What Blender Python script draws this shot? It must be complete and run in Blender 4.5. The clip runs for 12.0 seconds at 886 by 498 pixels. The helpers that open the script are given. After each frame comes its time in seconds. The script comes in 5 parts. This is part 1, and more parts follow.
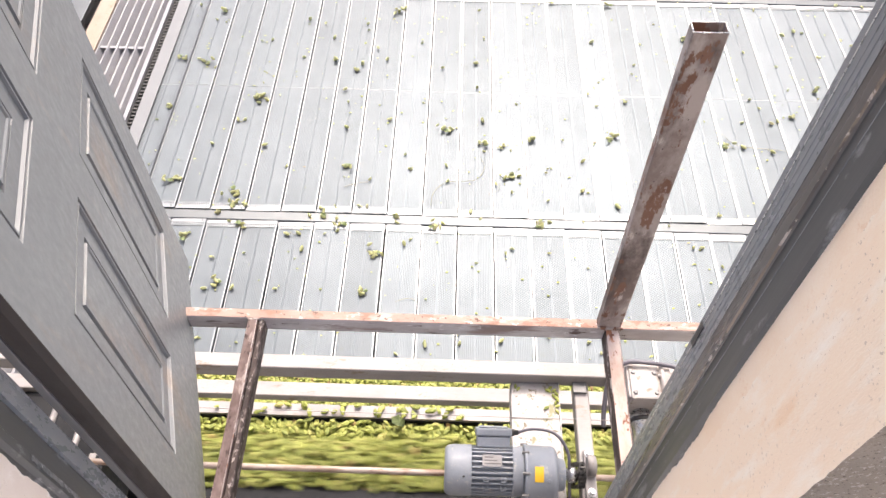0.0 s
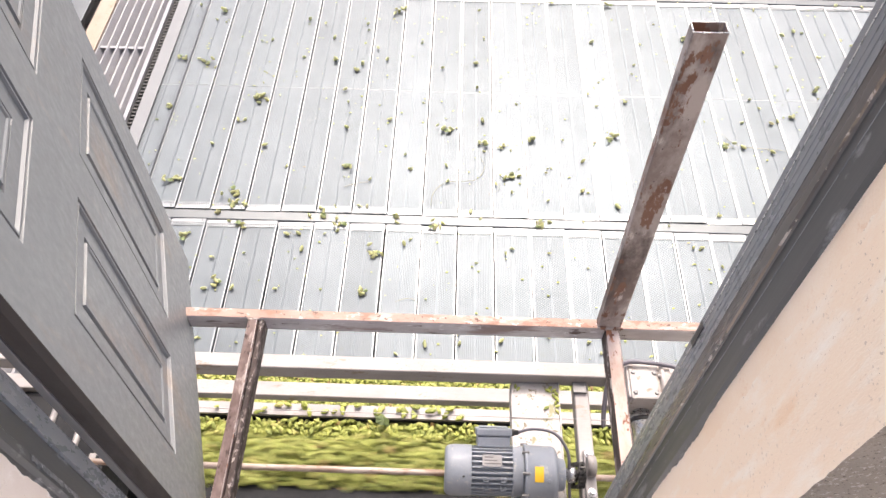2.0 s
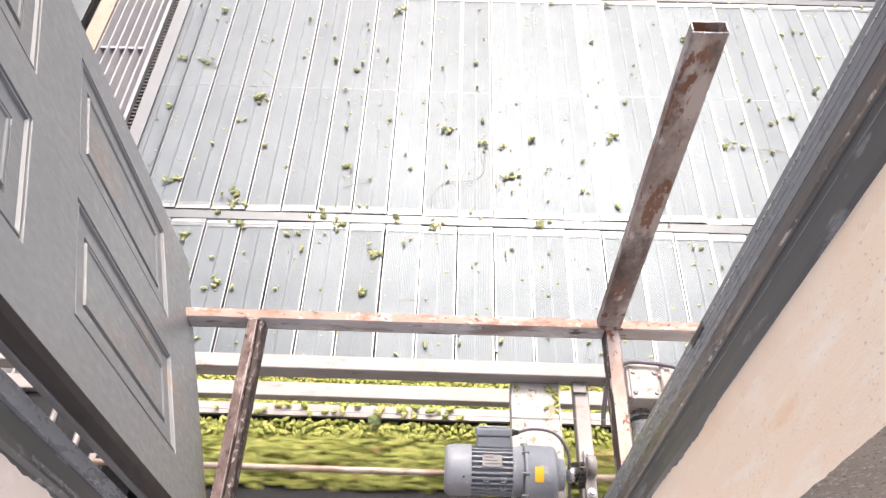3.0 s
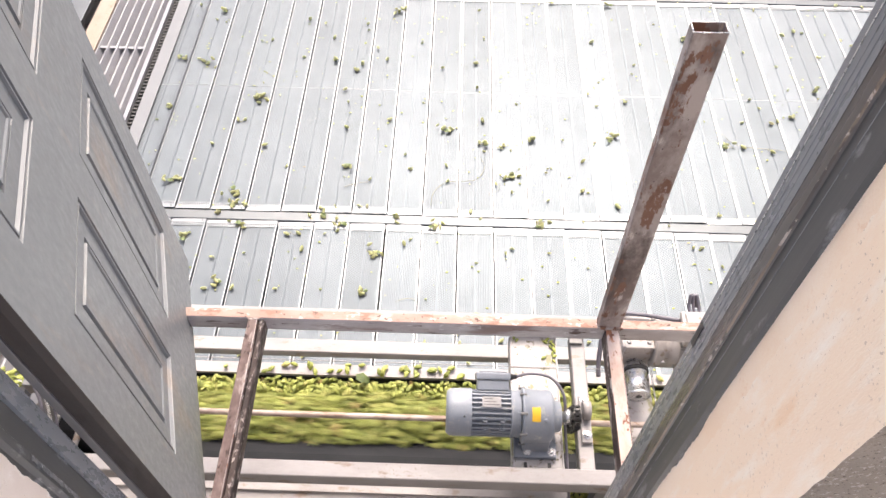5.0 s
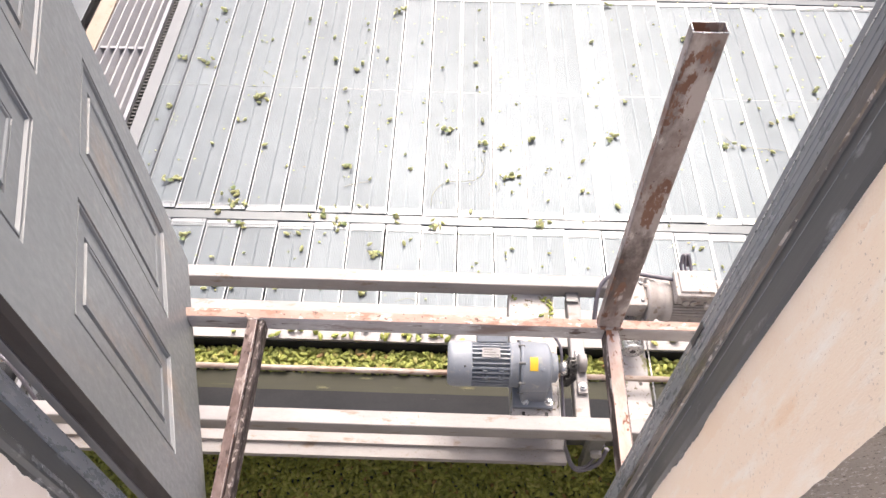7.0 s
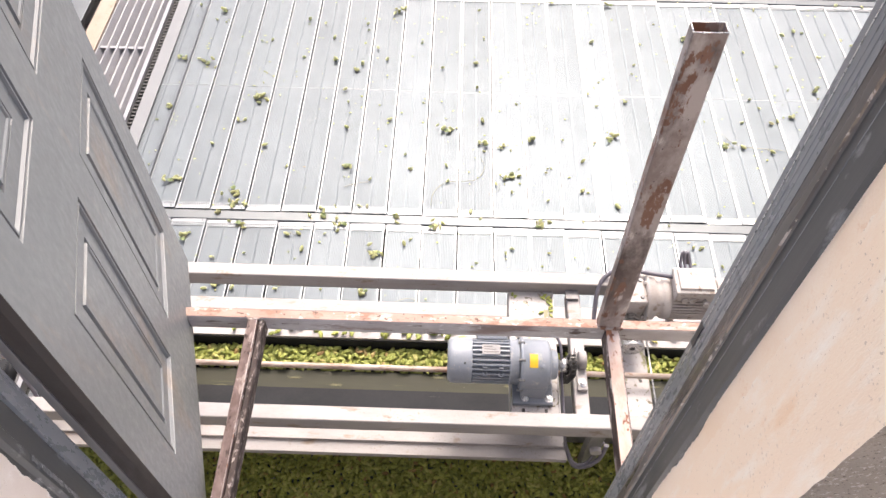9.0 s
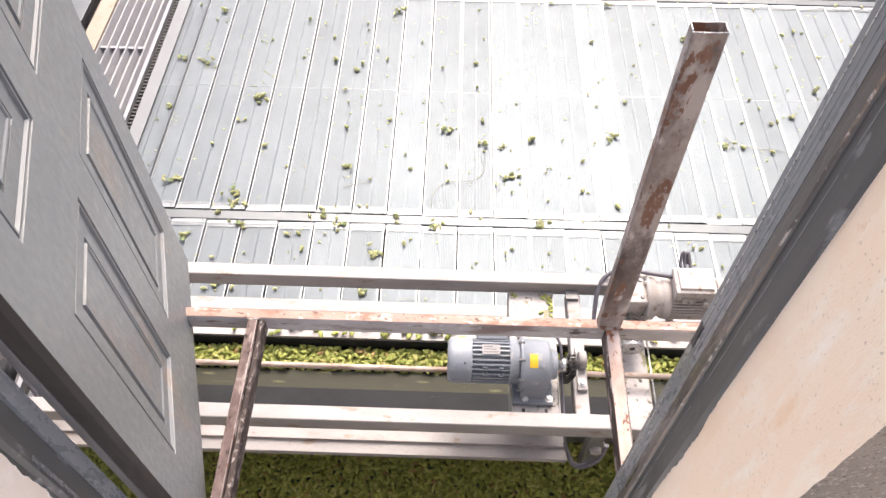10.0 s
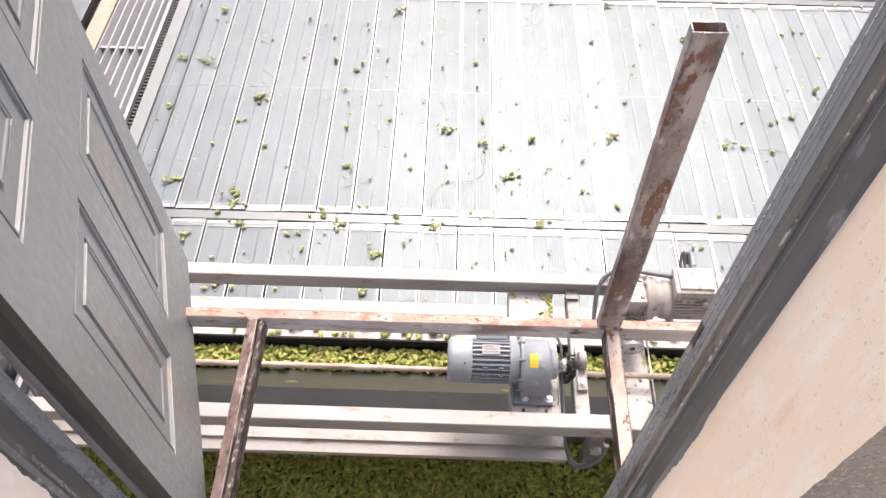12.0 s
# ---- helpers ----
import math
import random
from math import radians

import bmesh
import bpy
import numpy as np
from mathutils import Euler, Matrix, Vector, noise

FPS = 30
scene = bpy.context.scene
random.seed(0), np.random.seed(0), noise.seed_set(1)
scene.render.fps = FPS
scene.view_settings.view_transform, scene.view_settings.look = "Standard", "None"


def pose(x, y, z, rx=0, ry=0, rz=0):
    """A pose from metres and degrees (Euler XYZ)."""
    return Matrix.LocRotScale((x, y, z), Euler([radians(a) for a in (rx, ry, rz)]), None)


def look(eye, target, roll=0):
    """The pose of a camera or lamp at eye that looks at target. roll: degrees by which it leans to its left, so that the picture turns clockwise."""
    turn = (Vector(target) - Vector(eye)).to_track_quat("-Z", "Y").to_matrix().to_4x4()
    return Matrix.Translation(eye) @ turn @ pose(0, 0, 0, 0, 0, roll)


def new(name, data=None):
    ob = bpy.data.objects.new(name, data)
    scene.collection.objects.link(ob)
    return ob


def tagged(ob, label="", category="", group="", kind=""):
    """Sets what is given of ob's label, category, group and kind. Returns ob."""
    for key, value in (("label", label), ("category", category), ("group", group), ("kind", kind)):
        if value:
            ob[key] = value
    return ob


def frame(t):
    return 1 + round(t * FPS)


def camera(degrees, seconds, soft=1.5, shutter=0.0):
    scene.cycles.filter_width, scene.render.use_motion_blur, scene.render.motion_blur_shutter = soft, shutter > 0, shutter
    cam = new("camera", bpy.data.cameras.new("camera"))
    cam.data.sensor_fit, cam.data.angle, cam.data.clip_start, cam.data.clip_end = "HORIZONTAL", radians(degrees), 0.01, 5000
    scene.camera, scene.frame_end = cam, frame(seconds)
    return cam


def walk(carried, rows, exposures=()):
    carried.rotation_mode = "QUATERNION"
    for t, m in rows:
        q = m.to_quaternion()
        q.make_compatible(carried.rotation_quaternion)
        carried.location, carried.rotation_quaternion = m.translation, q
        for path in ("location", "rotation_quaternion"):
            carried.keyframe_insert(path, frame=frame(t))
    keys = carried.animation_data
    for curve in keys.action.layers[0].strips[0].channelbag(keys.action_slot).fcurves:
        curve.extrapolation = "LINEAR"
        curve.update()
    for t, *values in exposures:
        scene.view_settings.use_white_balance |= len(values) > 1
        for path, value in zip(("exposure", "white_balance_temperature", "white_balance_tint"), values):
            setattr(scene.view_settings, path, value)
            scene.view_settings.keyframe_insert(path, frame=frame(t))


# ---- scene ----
# camera: hand-held high in an open doorway, standing still
cam = camera(60.51, 12.0, shutter=0.7)
EYE = Vector((0.0, 0.0, 2.95))
TILT, TURN, ROLL = radians(53.62), radians(0.825), 1.039
AIM = Vector((-math.sin(TURN) * math.cos(TILT), math.cos(TURN) * math.cos(TILT), -math.sin(TILT)))
walk(cam, [(0.0, look(EYE, EYE + AIM, ROLL)), (12.0, look(EYE, EYE + AIM, ROLL))], exposures=[(0.0, 1.63, 6680, 11), (12.0, 1.63, 6680, 11)])

# ---- world and light: bright overcast day
world = bpy.data.worlds.new("overcast_sky")
scene.world = world
world.use_nodes = True
wn = world.node_tree.nodes
sky = wn.new("ShaderNodeTexSky")
sky.sky_type = "NISHITA"
sky.sun_disc = False
SUN_EL, SUN_AZ = radians(53), radians(4)          # azimuth from +y towards +x
sky.sun_elevation, sky.sun_rotation = SUN_EL, SUN_AZ
sky.air_density, sky.dust_density, sky.ozone_density = 0.6, 5.0, 0.6
wn["Background"].inputs["Strength"].default_value = 0.15
world.node_tree.links.new(sky.outputs[0], wn["Background"].inputs["Color"])
sun = new("sun", bpy.data.lights.new("sun", "SUN"))
sun.data.energy, sun.data.angle, sun.data.color = 0.81, radians(26), (1.0, 0.97, 0.94)
SUN_DIR = Vector((math.sin(SUN_AZ) * math.cos(SUN_EL), math.cos(SUN_AZ) * math.cos(SUN_EL), math.sin(SUN_EL)))
sun.matrix_world = look(SUN_DIR * 20, (0, 0, 0))


# ---- materials
def node_mat(name):
    m = bpy.data.materials.new(name)
    m.use_nodes = True
    nt = m.node_tree
    return m, nt, nt.nodes["Principled BSDF"]


def tex_noise(nt, scale, detail=4.0, rough=0.6, coord="Object", stretch=None, shift=0.0):
    tc = nt.nodes.new("ShaderNodeTexCoord")
    n = nt.nodes.new("ShaderNodeTexNoise")
    n.inputs["Scale"].default_value, n.inputs["Detail"].default_value, n.inputs["Roughness"].default_value = scale, detail, rough
    src = tc.outputs[coord]
    if stretch:
        mp = nt.nodes.new("ShaderNodeMapping")
        mp.inputs["Scale"].default_value = stretch
        mp.inputs["Location"].default_value = (shift, shift * 0.7, shift * 0.3)
        nt.links.new(src, mp.inputs["Vector"])
        src = mp.outputs[0]
    nt.links.new(src, n.inputs["Vector"])
    return n.outputs["Fac"]


def ramp(nt, fac, stops):
    r = nt.nodes.new("ShaderNodeValToRGB")
    els = r.color_ramp.elements
    while len(els) < len(stops):
        els.new(0.5)
    for e, (p, c) in zip(els, stops):
        e.position, e.color = p, (*c, 1)
    nt.links.new(fac, r.inputs["Fac"])
    return r.outputs["Color"]


def mix(nt, fac, a, b, mode="MIX"):
    n = nt.nodes.new("ShaderNodeMix")
    n.data_type, n.blend_type = "RGBA", mode
    for sock, v in ((n.inputs["Factor"], fac), (n.inputs["A"], a), (n.inputs["B"], b)):
        if isinstance(v, (int, float)):
            sock.default_value = v
        elif isinstance(v, tuple):
            sock.default_value = (*v, 1)
        else:
            nt.links.new(v, sock)
    return n.outputs["Result"]


def bump(nt, bs, height, strength, dist=0.002):
    b = nt.nodes.new("ShaderNodeBump")
    b.inputs["Strength"].default_value, b.inputs["Distance"].default_value = strength, dist
    nt.links.new(height, b.inputs["Height"])
    nt.links.new(b.outputs[0], bs.inputs["Normal"])


def surface(name, dark, light, rough=0.5, metal=0.0, grain=60, blotch=5, stain=None, stain_at=0.62, bumps=0.25, stretch=None, spread=0.12, rand=0.0, sharp=0.18, specks=None, dist=0.002, holes=False, gloss=0.5, patches=()):
    """Two-scale weathered surface: blotches between two tones, fine grain in gloss and relief, and shaped stains."""
    m, nt, bs = node_mat(name)
    big = tex_noise(nt, blotch, 5, 0.6, stretch=stretch)
    fine = tex_noise(nt, grain, 3, 0.7, stretch=stretch)
    col = ramp(nt, big, [(0.5 - sharp, dark), (0.5 + sharp, light)])
    col = mix(nt, 0.35, col, ramp(nt, fine, [(0.3, dark), (0.7, light)]))
    if stain:
        s = tex_noise(nt, blotch * 2.3, 8, 0.72, stretch=stretch)
        mask = ramp(nt, s, [(stain_at - 0.02, (0, 0, 0)), (stain_at + 0.06, (1, 1, 1))])
        col = mix(nt, mask, col, stain)
    for scale, at, colour, squash, soft in patches:
        pm = tex_noise(nt, scale, 7, 0.62, stretch=squash, shift=scale)
        col = mix(nt, ramp(nt, pm, [(at - soft, (0, 0, 0)), (at + soft, (1, 1, 1))]), col, colour)
    if specks:
        k = tex_noise(nt, 190, 2, 0.5)
        where = tex_noise(nt, 4.5, 3, 0.6)
        k2 = mix(nt, 1.0, ramp(nt, k, [(0.66, (0, 0, 0)), (0.70, (1, 1, 1))]), ramp(nt, where, [(0.46, (0, 0, 0)), (0.6, (1, 1, 1))]), "MULTIPLY")
        col = mix(nt, k2, col, specks)
    if holes:
        # staggered perforation between the ribs, with a plain strip down the middle
        sep = nt.nodes.new("ShaderNodeSeparateXYZ")
        nt.links.new(nt.nodes.new("ShaderNodeTexCoord").outputs["Object"], sep.inputs[0])

        def op(kind, p, q):
            mt = nt.nodes.new("ShaderNodeMath")
            mt.operation = kind
            for sock, val in zip(mt.inputs, (p, q)):
                if isinstance(val, (int, float)):
                    sock.default_value = val
                else:
                    nt.links.new(val, sock)
            return mt.outputs[0]
        cx = op("COSINE", op("MULTIPLY", op("SUBTRACT", sep.outputs["X"], 0.0097), 2 * math.pi / 0.01666), 0.0)
        cy = op("COSINE", op("MULTIPLY", sep.outputs["Y"], 2 * math.pi / 0.0095), 0.0)
        off = op("ABSOLUTE", op("SUBTRACT", sep.outputs["X"], 0.0852), 0.0)
        hole = op("MULTIPLY", ramp(nt, op("MULTIPLY", cx, cy), [(0.12, (0, 0, 0)), (0.55, (1, 1, 1))]), op("GREATER_THAN", off, 0.0062))
        col = mix(nt, hole, col, (0.040, 0.044, 0.047))
    if rand:
        oi = nt.nodes.new("ShaderNodeObjectInfo")
        col = mix(nt, 1.0, col, ramp(nt, oi.outputs["Random"], [(0, (1 - rand,) * 3), (1, (1, 1, 1))]), "MULTIPLY")
    nt.links.new(col, bs.inputs["Base Color"])
    bs.inputs["Metallic"].default_value = metal
    bs.inputs["Specular IOR Level"].default_value = gloss
    r = ramp(nt, fine, [(0.3, (max(0, rough - spread),) * 3), (0.7, (min(1, rough + spread),) * 3)])
    nt.links.new(r, bs.inputs["Roughness"])
    if bumps:
        bump(nt, bs, fine, bumps, dist)
    return m


SLAT = surface("galvanised_slat", (0.089, 0.103, 0.113), (0.132, 0.149, 0.162), 0.425, 0.82, 160, 3, (0.098, 0.110, 0.105), 0.63, 0.12, None, 0.08, 0.14, specks=(0.26, 0.26, 0.25), holes=True)
# slat metal again, paler so that the lips carry a painted highlight
LIP = surface("slat_lip_highlight", (0.25, 0.262, 0.27), (0.34, 0.352, 0.36), 0.36, 0.8, 120, 8, bumps=0.05)
ENDPLATE = surface("slat_end_plate", (0.175, 0.185, 0.193), (0.245, 0.256, 0.264), 0.40, 0.8, 120, 8, (0.15, 0.15, 0.14), 0.64, bumps=0.08)
BARM = surface("zinc_bar", (0.084, 0.091, 0.096), (0.122, 0.129, 0.133), 0.43, 0.7, 90, 6, (0.108, 0.108, 0.10), 0.64, bumps=0.1)
DUSTY = surface("dusty_steel", (0.262, 0.238, 0.228), (0.362, 0.338, 0.328), 0.58, 0.08, 120, 9, (0.23, 0.172, 0.134), 0.60, 0.12, (0.4, 1, 1), sharp=0.13, specks=(0.20, 0.155, 0.12))
PLATE = surface("stained_plate", (0.34, 0.312, 0.298), (0.455, 0.43, 0.418), 0.55, 0.08, 150, 12, (0.24, 0.20, 0.15), 0.60, 0.1, sharp=0.12, specks=(0.16, 0.128, 0.08), patches=((20, 0.60, (0.215, 0.20, 0.105), (1, 0.7, 1), 0.03), (48, 0.62, (0.13, 0.105, 0.065), (1, 1, 1), 0.02)))
RUSTY = surface("rusty_steel", (0.145, 0.104, 0.091), (0.31, 0.252, 0.232), 0.46, 0.2, 110, 6, None, 0.5, 0.4, (1, 1, 0.6), sharp=0.13, patches=((8, 0.52, (0.43, 0.37, 0.345), (1, 1, 0.55), 0.05), (7, 0.60, (0.085, 0.060, 0.054), (1, 1, 0.5), 0.06), (16, 0.575, (0.205, 0.105, 0.070), (1.4, 1, 0.45), 0.015), (30, 0.595, (0.175, 0.085, 0.055), (1, 1, 0.5), 0.015), (30, 0.625, (0.58, 0.52, 0.485), (1, 1, 0.4), 0.035), (70, 0.68, (0.06, 0.038, 0.032), (1, 1, 0.7), 0.02)))
RUSTTOP = surface("rust_bloom_steel", (0.325, 0.205, 0.160), (0.425, 0.300, 0.250), 0.78, 0.05, 150, 26, None, 0.5, 0.5, (0.4, 1, 1), sharp=0.12, patches=((18, 0.58, (0.48, 0.40, 0.36), (0.3, 1, 1), 0.03), (34, 0.57, (0.285, 0.165, 0.120), (0.5, 1, 1), 0.03), (55, 0.62, (0.56, 0.50, 0.46), (0.6, 1, 1), 0.02), (70, 0.615, (0.125, 0.072, 0.056), (0.7, 1, 1), 0.015)))
RUSTFACE = surface("scaled_steel", (0.44, 0.385, 0.365), (0.64, 0.60, 0.58), 0.55, 0.08, 110, 22, None, 0.5, 0.4, (0.3, 1, 1), sharp=0.12, patches=((15, 0.60, (0.29, 0.215, 0.19), (0.22, 1, 1), 0.04), (38, 0.615, (0.130, 0.085, 0.070), (0.25, 1, 1), 0.02), (52, 0.63, (0.68, 0.65, 0.63), (0.4, 1, 1), 0.02)))
# joist sides: scaled steel with the shade of the side faces in its colour
RUSTDARK = surface("shaded_scaled_steel", (0.024, 0.014, 0.013), (0.100, 0.066, 0.057), 0.6, 0.05, 110, 36, None, 0.5, 0.5, (1, 0.35, 1), sharp=0.09, gloss=0.3, patches=((45, 0.58, (0.27, 0.22, 0.20), (1, 0.25, 0.5), 0.02), (75, 0.61, (0.44, 0.39, 0.365), (1, 0.3, 0.6), 0.02)))
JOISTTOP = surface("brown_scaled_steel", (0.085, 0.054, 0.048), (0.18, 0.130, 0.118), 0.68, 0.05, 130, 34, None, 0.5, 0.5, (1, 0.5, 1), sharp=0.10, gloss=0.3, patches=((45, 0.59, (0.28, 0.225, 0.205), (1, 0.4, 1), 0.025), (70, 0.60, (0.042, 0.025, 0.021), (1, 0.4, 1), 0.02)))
# the same for the left joist's right side, with pale scrapes
SCRAPED = surface("shaded_scraped_steel", (0.020, 0.013, 0.012), (0.080, 0.058, 0.051), 0.62, 0.05, 130, 30, None, 0.5, 0.5, (1, 0.3, 1), sharp=0.08, gloss=0.25, patches=((50, 0.57, (0.16, 0.128, 0.117), (1, 0.5, 1), 0.03), (95, 0.61, (0.27, 0.23, 0.215), (1, 0.5, 1), 0.03)))
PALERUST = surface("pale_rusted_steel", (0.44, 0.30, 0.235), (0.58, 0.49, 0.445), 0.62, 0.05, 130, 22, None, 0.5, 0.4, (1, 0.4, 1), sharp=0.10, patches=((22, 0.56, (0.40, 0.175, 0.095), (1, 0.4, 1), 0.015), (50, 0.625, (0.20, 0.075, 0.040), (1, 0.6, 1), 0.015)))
SHAFT = surface("brown_shaft_steel", (0.20, 0.125, 0.085), (0.50, 0.42, 0.36), 0.5, 0.2, 110, 30, (0.22, 0.11, 0.055), 0.57, 0.3, (0.3, 1, 1), sharp=0.1)
DOORM = surface("grey_door_paint", (0.152, 0.157, 0.160), (0.187, 0.192, 0.196), 0.42, 0.0, 70, 3, (0.205, 0.185, 0.168), 0.63, 0.06, (1, 1, 0.5), sharp=0.18, gloss=0.45, patches=((7, 0.625, (0.215, 0.182, 0.158), (1, 1, 0.3), 0.05), (28, 0.66, (0.225, 0.205, 0.19), (1, 1, 0.25), 0.05), (150, 0.735, (0.34, 0.28, 0.235), (1, 1, 0.7), 0.015)))
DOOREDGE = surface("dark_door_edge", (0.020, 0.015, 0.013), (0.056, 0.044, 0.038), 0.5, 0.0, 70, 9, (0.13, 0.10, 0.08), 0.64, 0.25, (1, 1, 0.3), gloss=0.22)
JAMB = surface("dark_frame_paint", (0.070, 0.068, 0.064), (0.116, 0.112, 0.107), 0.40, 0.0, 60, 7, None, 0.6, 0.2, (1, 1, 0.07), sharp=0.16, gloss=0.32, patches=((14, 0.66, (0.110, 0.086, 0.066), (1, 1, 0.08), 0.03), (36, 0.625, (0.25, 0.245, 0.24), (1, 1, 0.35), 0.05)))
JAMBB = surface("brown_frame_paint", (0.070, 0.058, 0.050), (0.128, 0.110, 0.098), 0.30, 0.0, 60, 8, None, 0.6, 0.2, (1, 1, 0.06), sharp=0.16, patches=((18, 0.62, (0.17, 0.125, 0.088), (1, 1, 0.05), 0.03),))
FILM = surface("peeling_film", (0.30, 0.30, 0.305), (0.52, 0.52, 0.525), 0.2, 0.35, 90, 20, bumps=0.2)
WORN = surface("worn_edge_paint", (0.20, 0.145, 0.10), (0.42, 0.32, 0.235), 0.5, 0.0, 90, 14, None, 0.52, 0.2, (1, 1, 0.2), sharp=0.10, patches=((24, 0.52, (0.095, 0.075, 0.062), (1, 1, 0.25), 0.02), (60, 0.60, (0.62, 0.52, 0.42), (1, 1, 0.6), 0.02)))
BEADM = surface("weathered_bead", (0.104, 0.092, 0.084), (0.176, 0.16, 0.152), 0.45, 0.0, 60, 9, (0.24, 0.192, 0.16), 0.66, 0.2, (1, 1, 0.25))
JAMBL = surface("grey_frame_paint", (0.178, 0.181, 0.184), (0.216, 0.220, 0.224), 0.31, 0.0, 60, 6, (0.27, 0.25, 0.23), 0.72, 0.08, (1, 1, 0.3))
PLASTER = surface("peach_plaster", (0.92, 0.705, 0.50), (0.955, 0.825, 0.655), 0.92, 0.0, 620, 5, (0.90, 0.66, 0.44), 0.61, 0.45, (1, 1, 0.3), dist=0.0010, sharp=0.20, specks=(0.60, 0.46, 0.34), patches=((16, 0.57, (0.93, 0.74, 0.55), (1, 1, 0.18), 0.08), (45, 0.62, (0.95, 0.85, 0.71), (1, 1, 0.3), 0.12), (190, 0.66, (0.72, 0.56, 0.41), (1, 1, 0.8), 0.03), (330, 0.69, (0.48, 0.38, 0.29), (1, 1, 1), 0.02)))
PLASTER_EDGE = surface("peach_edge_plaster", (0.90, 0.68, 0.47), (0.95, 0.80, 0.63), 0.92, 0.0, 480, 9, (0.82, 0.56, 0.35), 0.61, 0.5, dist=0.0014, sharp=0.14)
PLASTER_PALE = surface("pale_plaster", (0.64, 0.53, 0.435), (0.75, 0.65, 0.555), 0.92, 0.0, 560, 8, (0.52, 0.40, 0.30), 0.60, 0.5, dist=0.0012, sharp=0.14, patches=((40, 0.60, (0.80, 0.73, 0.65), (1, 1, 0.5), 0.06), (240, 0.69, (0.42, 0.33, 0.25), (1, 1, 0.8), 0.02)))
# plaster of the inner wall face, its shade mixed into the sandy taupe
PLASTER_IN = surface("shaded_taupe_plaster", (0.33, 0.255, 0.18), (0.50, 0.395, 0.29), 0.92, 0.0, 330, 9, (0.30, 0.22, 0.155), 0.62, 1.0, dist=0.004, patches=((200, 0.60, (0.60, 0.49, 0.38), (1, 1, 1), 0.015), (260, 0.61, (0.18, 0.13, 0.09), (1, 1, 1), 0.015)))
MOTOR = surface("blue_grey_enamel", (0.196, 0.212, 0.238), (0.262, 0.279, 0.307), 0.42, 0.0, 90, 9, (0.31, 0.30, 0.29), 0.62, 0.12, patches=((26, 0.635, (0.35, 0.34, 0.325), (1, 1, 1), 0.03),), specks=(0.36, 0.34, 0.315))
WMOTOR = surface("dusty_white_enamel", (0.33, 0.292, 0.268), (0.46, 0.425, 0.40), 0.6, 0.0, 90, 14, (0.27, 0.215, 0.175), 0.61, 0.2, specks=(0.24, 0.18, 0.13), patches=((30, 0.63, (0.22, 0.17, 0.13), (1, 1, 1), 0.04),))
ZINCDARK = surface("dull_zinc", (0.16, 0.156, 0.152), (0.24, 0.232, 0.228), 0.5, 0.5, 90, 9, bumps=0.15)
DULLPLATE = surface("dull_plate", (0.165, 0.155, 0.155), (0.245, 0.235, 0.235), 0.62, 0.1, 120, 30, (0.115, 0.108, 0.108), 0.56, bumps=0.1)
STEEL = surface("bright_steel", (0.55, 0.54, 0.53), (0.72, 0.71, 0.70), 0.3, 0.9, 120, 12, bumps=0.1)
BLACKST = surface("oiled_chain_steel", (0.02, 0.02, 0.022), (0.07, 0.065, 0.06), 0.45, 0.5, 120, 20, bumps=0.3)
# pale dashes in both rubbers are light reflections put into the colour
RUBBER = surface("conveyor_rubber", (0.034, 0.033, 0.022), (0.060, 0.058, 0.038), 0.62, 0.0, 90, 5, (0.085, 0.083, 0.045), 0.62, 0.15, (0.12, 1, 1), gloss=0.22, patches=((16, 0.70, (0.24, 0.23, 0.17), (0.35, 2.2, 1), 0.015),))
SKIRT = surface("skirt_rubber", (0.014, 0.014, 0.0155), (0.028, 0.028, 0.030), 0.66, 0.0, 90, 5, bumps=0.15, gloss=0.2, patches=((16, 0.72, (0.14, 0.14, 0.135), (0.3, 2.5, 1), 0.015),))
CABLE = surface("cable_sheath", (0.096, 0.088, 0.104), (0.152, 0.14, 0.16), 0.5, 0.0, 80, 10, bumps=0.1)
YELLOW = surface("yellow_sticker", (0.64, 0.368, 0.016), (0.688, 0.432, 0.024), 0.5, 0.0, 60, 10, bumps=0.05)
FIN = surface("fin_sheet", (0.255, 0.25, 0.255), (0.345, 0.335, 0.34), 0.55, 0.1, 90, 8, (0.22, 0.19, 0.17), 0.64, 0.15)
BEIGE = surface("beige_board", (0.29, 0.215, 0.155), (0.36, 0.29, 0.225), 0.7, 0.0, 60, 8, (0.24, 0.16, 0.10), 0.6, bumps=0.3)
WHITE = surface("white_flange", (0.088, 0.094, 0.103), (0.112, 0.118, 0.128), 0.5, 0.1, 90, 6, bumps=0.08)
CONCRETE = surface("concrete", (0.208, 0.2, 0.188), (0.304, 0.292, 0.276), 0.9, 0.0, 50, 3, bumps=0.6)
# kept pale so the unseen landing throws light onto the reveal
PALECON = surface("pale_bounce_concrete", (0.58, 0.56, 0.53), (0.70, 0.68, 0.65), 0.9, 0.0, 50, 3, bumps=0.6)
DARKGAP = surface("dark_underfloor", (0.02, 0.02, 0.02), (0.05, 0.05, 0.045), 0.9, 0.0, 30, 4, bumps=0.3)
STALK = surface("dry_stalk", (0.14, 0.13, 0.06), (0.26, 0.24, 0.12), 0.8, 0.0, 90, 12, bumps=0.2)
LEAF = surface("hop_leaf_green", (0.10, 0.135, 0.045), (0.20, 0.245, 0.09), 0.65, 0.0, 90, 30, bumps=0.3)


